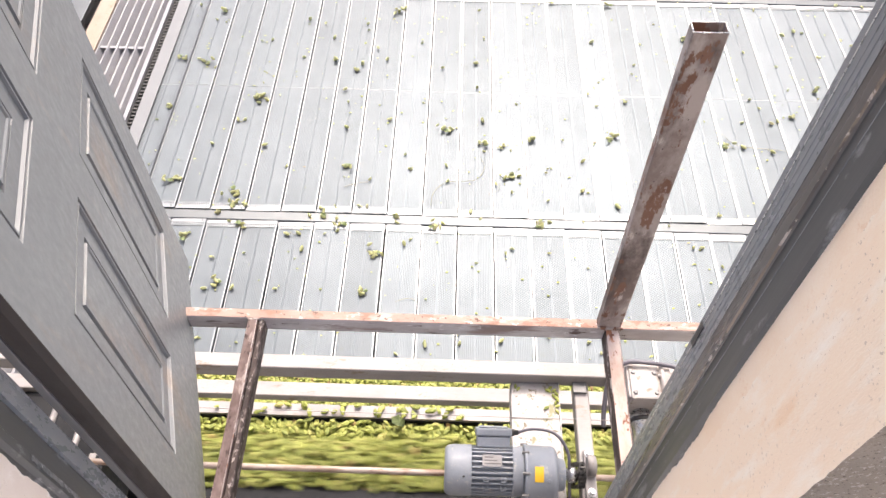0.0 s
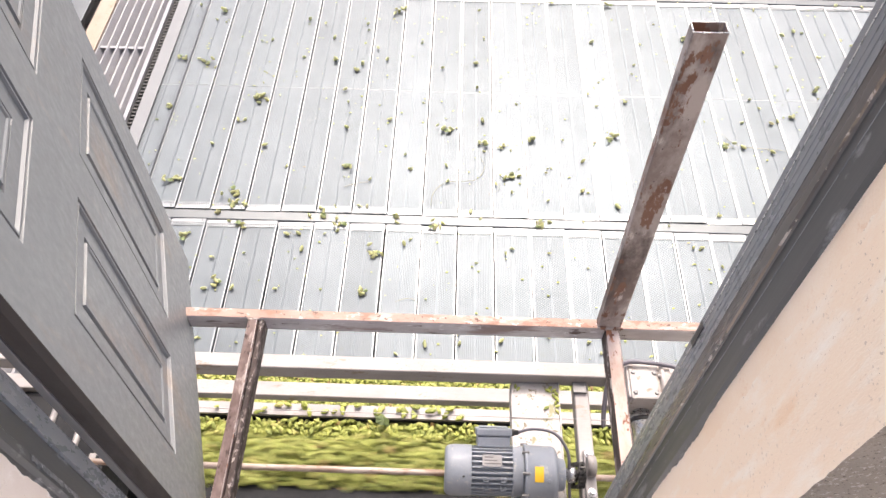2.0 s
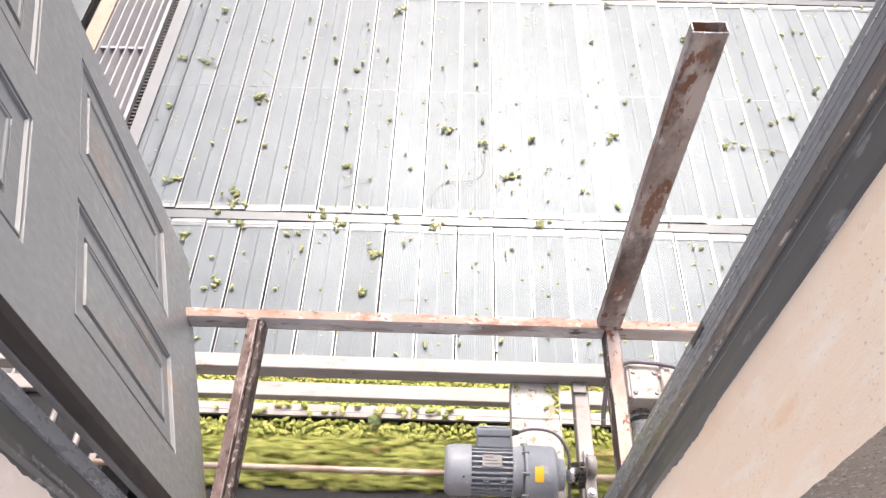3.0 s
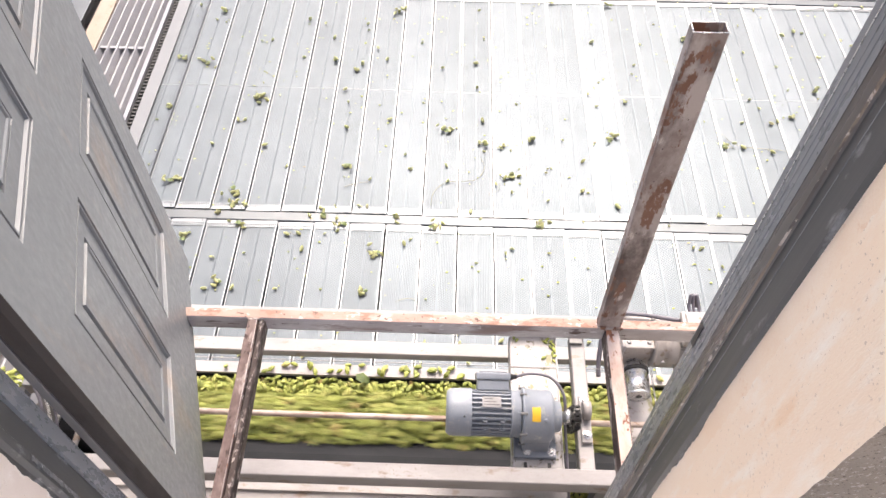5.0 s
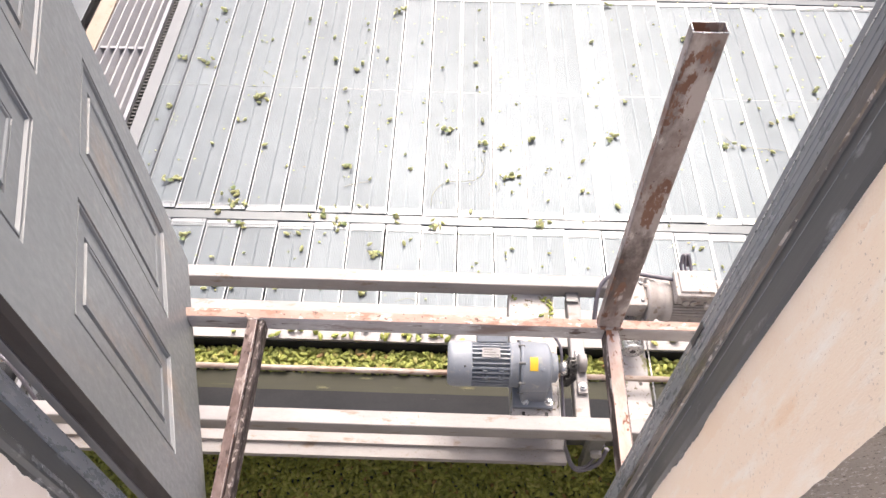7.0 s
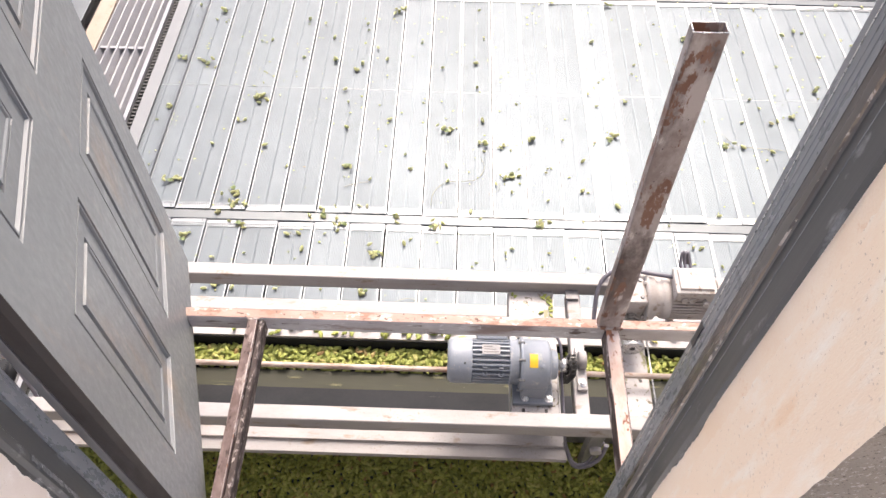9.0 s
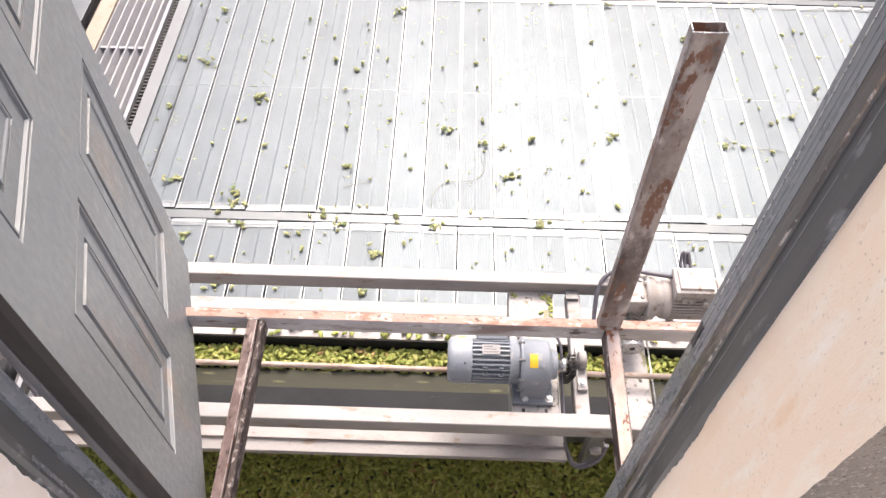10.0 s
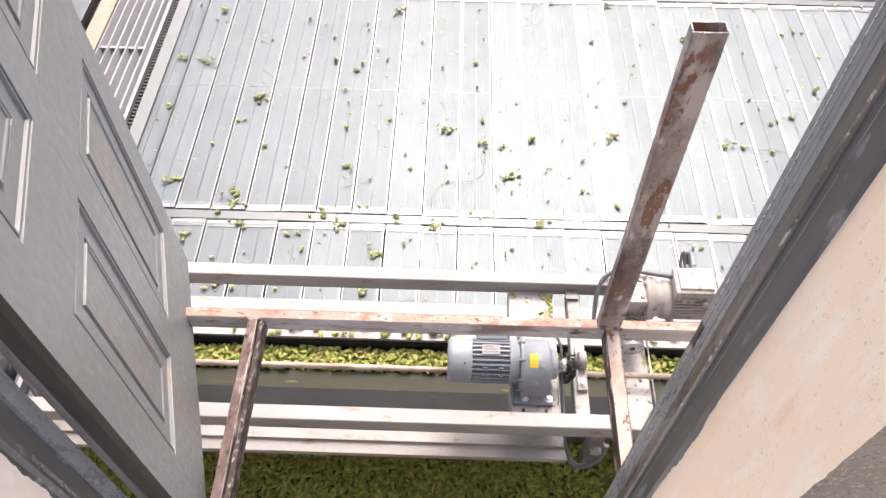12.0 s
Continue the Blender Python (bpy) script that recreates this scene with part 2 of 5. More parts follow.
def hop_mat(name, island=True, pale=0):
    m, nt, bs = node_mat(name)
    if island:
        src = nt.nodes.new("ShaderNodeNewGeometry").outputs["Random Per Island"]
    else:
        src = nt.nodes.new("ShaderNodeObjectInfo").outputs["Random"]
    col = ramp(nt, src, [(0.0, (0.205, 0.230, 0.050)), (0.35, (0.295, 0.32, 0.066)), (0.72, (0.37, 0.39, 0.095)), (0.955, (0.43, 0.40, 0.13)), (0.99, (0.32, 0.20, 0.075))])
    if pale:
        col = mix(nt, 0.68, col, (0.68, 0.66, 0.37))
    fine = tex_noise(nt, 260, 3, 0.7)
    col = mix(nt, 1.0, col, ramp(nt, fine, [(0.3, (0.72, 0.74, 0.62)), (0.65, (1, 1, 1))]), "MULTIPLY")
    nt.links.new(col, bs.inputs["Base Color"])
    bs.inputs["Roughness"].default_value = 0.62
    bs.inputs["Subsurface Weight"].default_value = 0.0
    bump(nt, bs, fine, 0.5)
    return m


HOPS = hop_mat("green_hop_cones")
HOPONE = hop_mat("single_hop_cone", False, 1)


# ---- mesh helpers
def add_box(bm, x0, x1, y0, y1, z0, z1, bevel=0.0, m=None):
    tmp = bmesh.new()
    v = [tmp.verts.new((x, y, z)) for x in (x0, x1) for y in (y0, y1) for z in (z0, z1)]
    for f in ((0, 1, 3, 2), (4, 6, 7, 5), (0, 4, 5, 1), (2, 3, 7, 6), (0, 2, 6, 4), (1, 5, 7, 3)):
        tmp.faces.new([v[i] for i in f])
    if bevel:
        bmesh.ops.bevel(tmp, geom=tmp.edges[:], offset=bevel, segments=2, affect="EDGES", profile=0.6)
    join(bm, tmp, m)


def join(bm, tmp, m=None):
    if m is not None:
        bmesh.ops.transform(tmp, matrix=m, verts=tmp.verts[:])
    vm = {v: bm.verts.new(v.co) for v in tmp.verts}
    for f in tmp.faces:
        nf = bm.faces.new([vm[v] for v in f.verts])
        nf.smooth = f.smooth
    tmp.free()


def add_lathe(bm, profile, axis="X", at=(0, 0, 0), seg=28, smooth=True, arc=1.0):
    """Revolve (along, radius) pairs about an axis through at."""
    rot = {"X": pose(0, 0, 0, 0, 90, 0), "Y": pose(0, 0, 0, -90, 0, 0), "Z": Matrix.Identity(4)}[axis]
    m = Matrix.Translation(at) @ rot
    tmp = bmesh.new()
    rings = [[tmp.verts.new((r * math.cos(2 * math.pi * k / seg), r * math.sin(2 * math.pi * k / seg), a)) for k in range(seg)] for a, r in profile]
    for r0, r1 in zip(rings, rings[1:]):
        for k in range(seg):
            f = tmp.faces.new((r0[k], r0[(k + 1) % seg], r1[(k + 1) % seg], r1[k]))
            f.smooth = smooth
    tmp.faces.new(list(reversed(rings[0])))
    tmp.faces.new(rings[-1])
    join(bm, tmp, m)


def add_prism(bm, outline, a0, a1, plane="YZ"):
    """Extrude a closed outline (pairs) along the remaining axis."""
    def p(u, v, a):
        return {"YZ": (a, u, v), "XZ": (u, a, v), "XY": (u, v, a)}[plane]
    lo = [bm.verts.new(p(u, v, a0)) for u, v in outline]
    hi = [bm.verts.new(p(u, v, a1)) for u, v in outline]
    n = len(outline)
    for k in range(n):
        bm.faces.new((lo[k], lo[(k + 1) % n], hi[(k + 1) % n], hi[k]))
    bm.faces.new(list(reversed(lo)))
    bm.faces.new(hi)


def add_pipe(bm, pts, r, seg=8):
    """A round bar or cable along a smoothed line of points."""
    P = [Vector(p) for p in pts]
    if len(P) > 2:
        Q = []
        for i in range(len(P) - 1):
            a, b, c, d = P[max(i - 1, 0)], P[i], P[i + 1], P[min(i + 2, len(P) - 1)]
            for k in range(6):
                t = k / 6
                Q.append(0.5 * ((2 * b) + (c - a) * t + (2 * a - 5 * b + 4 * c - d) * t * t + (3 * b - a - 3 * c + d) * t ** 3))
        P = Q + [P[-1]]
    rings = []
    side = Vector((0.3, 0.5, 0.8))
    for i, p in enumerate(P):
        d = (P[min(i + 1, len(P) - 1)] - P[max(i - 1, 0)]).normalized()
        u = side.cross(d).normalized()
        w = d.cross(u)
        rings.append([bm.verts.new(p + r * (math.cos(2 * math.pi * k / seg) * u + math.sin(2 * math.pi * k / seg) * w)) for k in range(seg)])
    for r0, r1 in zip(rings, rings[1:]):
        for k in range(seg):
            f = bm.faces.new((r0[k], r0[(k + 1) % seg], r1[(k + 1) % seg], r1[k]))
            f.smooth = True
    bm.faces.new(rings[0])
    bm.faces.new(rings[-1])


def mesh_of(name, bm, *mats):
    bmesh.ops.recalc_face_normals(bm, faces=bm.faces[:])
    me = bpy.data.meshes.new(name)
    bm.to_mesh(me)
    bm.free()
    for m in mats:
        me.materials.append(m)
    return me


def part(name, bm, material, parent=None, label=""):
    mats = material if isinstance(material, (list, tuple)) else [material]
    ob = new(name, mesh_of(name, bm, *mats))
    if parent:
        ob.parent = parent
    if label:
        ob["label"] = label
    return ob


def box_part(name, dims, mat, parent=None, bevel=0.002, label=""):
    bm = bmesh.new()
    add_box(bm, *dims, bevel=bevel)
    return part(name, bm, mat, parent, label)


def empty(name, label, category, group="", kind="", at=(0, 0, 0)):
    ob = new(name)
    ob.empty_display_size = 0.1
    ob.location = at
    return tagged(ob, label, category, group, kind)


def tube_part(name, dims, mat, parent, wall=0.003, axis="Z", label=""):
    """A hollow rectangular tube, open at both ends, with slightly rounded edges."""
    x0, x1, y0, y1, z0, z1 = dims
    bm = bmesh.new()
    lo = {"X": (y0, y1, z0, z1, x0, x1), "Y": (x0, x1, z0, z1, y0, y1), "Z": (x0, x1, y0, y1, z0, z1)}[axis]
    u0, u1, v0, v1, a0, a1 = lo
    c = 0.003
    def ring(d, a):
        e = c if d == 0 else 0.001
        pts = [(u0 + d + e, v0 + d), (u1 - d - e, v0 + d), (u1 - d, v0 + d + e), (u1 - d, v1 - d - e), (u1 - d - e, v1 - d), (u0 + d + e, v1 - d), (u0 + d, v1 - d - e), (u0 + d, v0 + d + e)]
        conv = {"X": lambda u, v: (a, u, v), "Y": lambda u, v: (u, a, v), "Z": lambda u, v: (u, v, a)}[axis]
        return [bm.verts.new(conv(u, v)) for u, v in pts]
    o0, o1, i0, i1 = ring(0, a0), ring(0, a1), ring(wall, a0), ring(wall, a1)
    for A, B in ((o0, o1), (i1, i0), (o1, i1), (i0, o0)):
        for k in range(8):
            bm.faces.new((A[k], A[(k + 1) % 8], B[(k + 1) % 8], B[k]))
    return part(name, bm, mat, parent, label)


# ---- setting: camera's room and the wall with the doorway
R0, R1, L0 = 0.21, 0.45, -0.56           # wall's inner and outer face, left side of opening
def wall_with_opening():
    w = empty("wall_doorway", "peach plastered wall with an open doorway", "wall", kind="structure")
    rng = random.Random(4)
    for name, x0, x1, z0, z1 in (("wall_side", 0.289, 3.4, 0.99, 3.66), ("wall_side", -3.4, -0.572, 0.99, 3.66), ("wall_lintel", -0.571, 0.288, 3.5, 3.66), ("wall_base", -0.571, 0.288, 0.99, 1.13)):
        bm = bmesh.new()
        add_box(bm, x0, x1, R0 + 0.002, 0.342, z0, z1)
        # inner face is darker than the reveal: shade painted as colour
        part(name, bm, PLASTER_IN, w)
    for name, x0, x1, z0, z1 in (("outer_skin", 0.302, 3.4, -0.15, 3.66), ("outer_skin", -3.4, -0.602, -0.15, 3.66), ("outer_skin", -0.601, 0.301, 3.502, 3.66), ("outer_skin", -0.601, 0.301, -0.15, 1.13)):
        bm = bmesh.new()
        add_box(bm, x0, x1, 0.344, R1, z0, z1)
        part(name, bm, CONCRETE, w, "grey cement render on the outer side")
    # ragged plaster edge that laps onto the frame on both sides
    for sx, xe in ((1, 0.287), (-1, -0.570)):
        bm = bmesh.new()
        pts = []
        n, drift = 300, 0.0
        for i in range(n + 1):
            z = 1.15 + 2.30 * i / n
            drift = 0.86 * drift + rng.gauss(0, 0.0010)
            pts.append(((0.3555 + 0.014 * (z - 2.45) if sx > 0 else 0.350) + drift + rng.gauss(0, 0.0007) + 0.001 * math.sin(17 * z), z))
        a = [bm.verts.new((xe, R0 - 0.001 - abs(rng.gauss(0, 0.0006)) - 0.0012 * math.sin(5 * z), z)) for _, z in pts]
        b = [bm.verts.new((xe - sx * 0.0035, y - 0.003, z)) for y, z in pts]
        c = [bm.verts.new((xe + sx * 0.010, y, z)) for y, z in pts]
        e = [bm.verts.new((xe - sx * 0.0028, 0.328 + 0.004 * math.sin(5 * z) + rng.uniform(-0.002, 0.002), z)) for y, z in pts]
        for i in range(n):
            bm.faces.new((a[i], a[i + 1], e[i + 1], e[i]))
            bm.faces.new((e[i], e[i + 1], b[i + 1], b[i])).material_index = 1
            bm.faces.new((b[i], b[i + 1], c[i + 1], c[i]))
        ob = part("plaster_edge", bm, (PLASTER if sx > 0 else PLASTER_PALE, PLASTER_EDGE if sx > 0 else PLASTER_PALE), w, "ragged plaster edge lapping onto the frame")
    return w


wall_with_opening()
# assumed landing out of view, made deep and pale as a reflector
fl = box_part("floor_landing", (-3.4, 3.4, -6.0, R0, -0.149, 1.128), PALECON, None, 0)
tagged(fl, "unseen pale concrete landing that bounces light into the doorway", "floor", kind="structure")
g = box_part("ground", (-400, 400, -400, 400, -0.35, -0.15), CONCRETE, None, 0)
tagged(g, "grey concrete ground around the drying floor", "ground", kind="structure")


def door_frame():
    fr = empty("door_frame", "dark grey painted steel door frame with rebates", "door frame", kind="structure")
    # plan outlines of the stepped steel profile, right then left
    right = [(0.2760, 0.434), (0.2760, 0.4135), (0.2764, 0.4125), (0.2764, 0.4052), (0.2768, 0.4047), (0.2768, 0.389), (0.2798, 0.387), (0.2800, 0.352), (0.2850, 0.347), (0.2875, 0.330), (0.300, 0.330), (0.300, 0.434)]
    bm = bmesh.new()
    add_prism(bm, right, 1.13, 3.50, "XY")
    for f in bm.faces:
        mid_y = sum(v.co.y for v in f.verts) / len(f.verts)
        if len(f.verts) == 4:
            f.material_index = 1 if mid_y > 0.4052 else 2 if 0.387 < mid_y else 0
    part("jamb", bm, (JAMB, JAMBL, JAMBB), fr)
    bm = bmesh.new()
    add_prism(bm, [(0.2790, 0.4385), (0.2757, 0.4350), (0.2757, 0.4190), (0.2775, 0.4190), (0.2775, 0.4345), (0.330, 0.4525), (0.330, 0.4565)], 1.13, 3.50, "XY")
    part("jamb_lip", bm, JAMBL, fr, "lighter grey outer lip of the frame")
    left = [(-0.560, 0.430), (-0.560, 0.405), (-0.566, 0.403), (-0.566, 0.375), (-0.562, 0.372), (-0.562, 0.362), (-0.569, 0.356), (-0.571, 0.330), (-0.590, 0.330), (-0.590, 0.430)]
    bm = bmesh.new()
    add_prism(bm, left, 1.13, 3.50, "XY")
    part("jamb", bm, JAMBL, fr)
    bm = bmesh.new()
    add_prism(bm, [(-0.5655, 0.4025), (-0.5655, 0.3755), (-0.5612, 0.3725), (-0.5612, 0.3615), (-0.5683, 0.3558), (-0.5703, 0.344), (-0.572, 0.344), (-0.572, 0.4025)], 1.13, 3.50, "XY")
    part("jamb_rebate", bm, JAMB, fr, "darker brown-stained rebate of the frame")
    box_part("frame_head", (-0.56, 0.276, 0.335, 0.43, 3.465, 3.50), JAMB, fr)
    box_part("frame_sill", (-0.56, 0.276, 0.335, 0.43, 1.13, 1.15), JAMB, fr)
    bm = bmesh.new()
    add_prism(bm, [(0.2762, 0.3893), (0.2770, 0.3898), (0.2782, 0.3886), (0.2780, 0.3878)], 1.2, 3.45, "XY")
    part("worn_edge", bm, WORN, fr, "pale worn and rusted edge line")
    bm = bmesh.new()
    add_prism(bm, [(0.2795, 0.3774), (0.2801, 0.3774), (0.2801, 0.3765), (0.2795, 0.3765)], 1.2, 3.45, "XY")
    part("rebate_line", bm, JAMBL, fr, "thin lighter line in the rebate")
    # crumpled paint film on the other rebate
    bm = bmesh.new()
    rg = random.Random(12)
    rows = [[bm.verts.new((-0.5596 + rg.uniform(-0.0006, 0.0008), 0.3655 + 0.0062 * j / 3 + rg.uniform(-0.0006, 0.0006), 1.70 + 0.245 * i / 48 + rg.uniform(-0.001, 0.001))) for j in range(4)] for i in range(49)]
    for r0, r1 in zip(rows, rows[1:]):
        for j in range(3):
            bm.faces.new((r0[j], r0[j + 1], r1[j + 1], r1[j]))
    bmesh.ops.solidify(bm, geom=bm.faces[:], thickness=0.0006)
    part("peeling_film", bm, FILM, fr, "crumpled shiny grey paint film")
    # highlight along the outer lip, laid on as a thin steel strip
    bm = bmesh.new()
    add_prism(bm, [(0.2752, 0.4275), (0.2756, 0.4275), (0.2756, 0.4262), (0.2752, 0.4262)], 1.2, 3.45, "XY")
    part("worn_edge", bm, STEEL, fr, "thin bright strip painting the highlight on the lip")
    bm = bmesh.new()
    add_box(bm, 0.2745, 0.2756, 0.4235, 0.4315, 2.203, 2.246, 0.0003)
    part("strike_plate", bm, BLACKST, fr, "dark strike slot in the frame")


door_frame()

# ---- panelled door, open outwards
HINGE = Vector((-0.5185, 0.464, 0))
DOOR_RZ = math.degrees(math.atan2(0.755, -0.221))


def door():
    d = empty("door", "open grey painted panelled door standing outwards", "door", kind="structure")
    d["kind"] = "structure"
    W, Z0, Z1, T = 0.803, 1.18, 3.455, 0.045
    # local x along the leaf from the hinge, local y through its thickness away from the seen face (seen face at y = 0)
    cols = ((0.110, 0.346), (0.445, 0.709))
    rows = ((1.436, 1.986), (2.160, 3.31))
    us = sorted({0, W, *[c for p in cols for c in p]})
    vs = sorted({Z0, Z1, *[r for p in rows for r in p]})
    bm = bmesh.new()
    cache = {}
    def v(u, y, z):
        k = (round(u, 4), round(y, 4), round(z, 4))
        if k not in cache:
            cache[k] = bm.verts.new((u, y, z))
        return cache[k]
    panels = [(c, r) for c in cols for r in rows]
    for u0, u1 in zip(us, us[1:]):
        for z0, z1 in zip(vs, vs[1:]):
            if ((u0, u1), (z0, z1)) not in panels:
                bm.faces.new((v(u0, 0, z0), v(u1, 0, z0), v(u1, 0, z1), v(u0, 0, z1)))
    # moulded panels: lip, cove, flat field raised in the middle
    steps = ((0.0, 0.0), (0.002, 0.008), (0.0055, 0.008), (0.007, 0.001), (0.010, 0.001), (0.013, 0.006), (0.047, 0.006), (0.049, 0.013), (0.0535, 0.013), (0.056, 0.004), (0.060, 0.004), (0.063, 0.0065), (0.068, 0.0065))
    for (u0, u1), (z0, z1) in panels:
        ring = [[v(u0 + i, d_, z0 + i), v(u1 - i, d_, z0 + i), v(u1 - i, d_, z1 - i), v(u0 + i, d_, z1 - i)] for i, d_ in steps]
        for a, b in zip(ring, ring[1:]):
            for k in range(4):
                bm.faces.new((a[k], a[(k + 1) % 4], b[(k + 1) % 4], b[k]))
        bm.faces.new(ring[-1])
    back = [v(0, T, Z0), v(W, T, Z0), v(W, T, Z1), v(0, T, Z1)]
    bm.faces.new(back)
    for (a, b) in (((0, Z0), (W, Z0)), ((W, Z0), (W, Z1)), ((W, Z1), (0, Z1))):
        A = sorted([p for p in cache if p[1] == 0 and ((a[0] == b[0] == p[0]) or (a[1] == b[1] == p[2]))], key=lambda p: (p[0], p[2]))
        for p, q in zip(A, A[1:]):
            bm.faces.new((v(*p), v(*q), v(q[0], T, q[2]), v(p[0], T, p[2])))
    leaf = part("door_leaf", bm, DOORM, d)
    bm = bmesh.new()
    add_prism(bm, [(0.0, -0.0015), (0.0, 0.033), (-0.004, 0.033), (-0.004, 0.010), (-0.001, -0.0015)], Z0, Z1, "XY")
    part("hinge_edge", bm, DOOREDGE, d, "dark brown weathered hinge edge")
    bm = bmesh.new()
    add_box(bm, -0.0065, 0.0, 0.0335, T + 0.001, Z0, Z1, 0.0015)
    part("edge_bead", bm, BEADM, d, "brown-grey edge bead")
    for z in (1.26, 3.37):
        bm = bmesh.new()
        add_lathe(bm, [(-0.05, 0.006), (0.05, 0.006)], "Z", (-0.010, T + 0.008, z), 10)
        part("hinge", bm, JAMB, d)
    d.matrix_basis = pose(HINGE.x, HINGE.y, 0, 0, 0, DOOR_RZ)
    return d


door()

# ---- platform frame of rusty tube outside the door
BASE = Matrix.Translation((0.42, 1.0125, 1.25))
LEAN = BASE @ pose(0, 0, 0, 0, -0.6, 0) @ BASE.inverted()


def platform():
    p = empty("platform_frame", "unfinished rusty steel tube platform frame with an upright post", "steel frame")
    tz = 1.25
    b = tube_part("cross_beam", (-1.15, 0.98, 1.012, 1.040, tz - 0.058, tz - 0.0015), RUSTFACE, p, axis="X")
    box_part("rust_top", (-1.15, 0.3885, 1.0135, 1.0385, tz - 0.0014, tz), RUSTTOP, p, 0.0003, "orange rust bloom on the upper face")
    box_part("rust_top", (0.4525, 0.98, 1.0135, 1.0385, tz - 0.0014, tz), RUSTTOP, p, 0.0003, "orange rust bloom on the upper face")
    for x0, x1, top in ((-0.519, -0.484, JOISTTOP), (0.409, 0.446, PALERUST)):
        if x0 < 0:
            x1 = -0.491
            # stands in for the joist's shaded side face, coloured near black
            tube_part("side_bar", (-0.4905, -0.4755, R1, 1.0105, tz - 0.058, tz - 0.007), SCRAPED, p, 0.002, axis="Y", label="scraped side of the joist as a separate bar, its shade in the colour")
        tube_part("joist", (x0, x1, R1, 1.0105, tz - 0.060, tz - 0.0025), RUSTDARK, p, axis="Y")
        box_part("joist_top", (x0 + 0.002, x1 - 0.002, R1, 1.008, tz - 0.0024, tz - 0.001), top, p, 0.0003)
        bm = bmesh.new()
        add_pipe(bm, [(x1 - 0.0035, R1, tz - 0.0015), (x1 - 0.0035, 0.75, tz - 0.0012), (x1 - 0.0035, 1.007, tz - 0.0015)], 0.0013, 6)
        part("edge_seam", bm, RUSTY, p, "pale scraped edge of the joist")
        bm = bmesh.new()
        rng = random.Random(int(x0 * 1000))
        pts = [(x0 - 0.002 + (x1 - x0 + 0.004) * i / 7, 1.0105, tz - 0.003 + rng.uniform(-0.0012, 0.001)) for i in range(8)]
        add_pipe(bm, pts, 0.0035, 6)
        part("weld_seam", bm, RUSTY, p)
    tube_part("post", (0.3895, 0.4490, 1.0125, 1.0420, tz + 0.0005, 2.180), RUSTY, p, 0.0028, "Z", "upright rust-mottled post, open at the top").matrix_basis = LEAN
    bm = bmesh.new()
    add_pipe(bm, [(0.388 + 0.065 * i / 7, 1.0115, tz + 0.002 + 0.001 * (i % 2)) for i in range(8)], 0.004, 6)
    part("weld_seam", bm, RUSTY, p)
    bm = bmesh.new()
    for a, b_ in (((0.391, 1.0135), (0.4475, 1.0135)), ((0.4475, 1.0135), (0.4475, 1.0405)), ((0.4475, 1.0405), (0.391, 1.0405)), ((0.391, 1.0405), (0.391, 1.0135))):
        add_pipe(bm, [(*a, 2.1802), (*b_, 2.1802)], 0.0012, 5)
    part("cut_rim", bm, STEEL, p, "bright freshly cut rim").matrix_basis = LEAN
    return p


platform()

# ---- hop cones
def cone_arrays(rings=6, seg=6, seed=1):
    """One hop cone about 1 long and 0.62 thick: overlapping bracts as alternate swollen rings."""
    rng = random.Random(seed)
    vs, fs = [], []
    prof = [0.09, 0.20, 0.25, 0.235, 0.17, 0.06][:rings]
    for i, r in enumerate(prof):
        z = -0.5 + 1.0 * i / (rings - 1)
        for k in range(seg):
            a = 2 * math.pi * (k + 0.5 * (i % 2)) / seg
            rr = r * (1.0 + (0.16 if (k + i) % 2 else -0.08) + rng.uniform(-0.06, 0.06))
            vs.append((rr * math.cos(a), rr * math.sin(a), z + rng.uniform(-0.03, 0.03)))
    for i in range(rings - 1):
        for k in range(seg):
            a, b = i * seg + k, i * seg + (k + 1) % seg
            c, e = a + seg, b + seg
            if i % 2 == 0:
                fs += [(a, b, c), (b, e, c)]
            else:
                fs += [(a, b, e), (a, e, c)]
    fs.append(tuple(range(seg - 1, -1, -1)))
    fs.append(tuple(range((rings - 1) * seg, rings * seg)))
    return np.array(vs), fs


CONES = [cone_arrays(seed=s) for s in (1, 2, 3)]


def bract_arrays(seed):
    """One loose hop cone with open overlapping bracts round a core."""
    rng = random.Random(seed)
    vs, fs = cone_arrays(seed=seed)
    vs, fs = (vs * np.array([0.82, 0.82, 0.94])).tolist(), list(fs)
    for i in range(7):
        z = -0.46 + 0.13 * i
        r = 0.27 * math.sin(math.pi * (0.16 + 0.70 * (i + 0.5) / 7)) + 0.02
        for k in range(6):
            a = 2 * math.pi * (k + 0.5 * (i % 2)) / 6 + rng.uniform(-0.15, 0.15)
            o, half, out = len(vs), rng.uniform(0.42, 0.55), rng.uniform(1.0, 1.25)
            for da, q, dz in ((0, 0.55, -0.02), (-half, 0.92, 0.09), (0, out, 0.24 + rng.uniform(-0.03, 0.03)), (half, 0.92, 0.09)):
                vs.append((q * r * math.cos(a + da), q * r * math.sin(a + da), z + dz))
            fs += [(o, o + 1, o + 2), (o, o + 2, o + 3)]
    return np.array(vs), fs


LOOSE = [bract_arrays(s) for s in (4, 5, 6)]


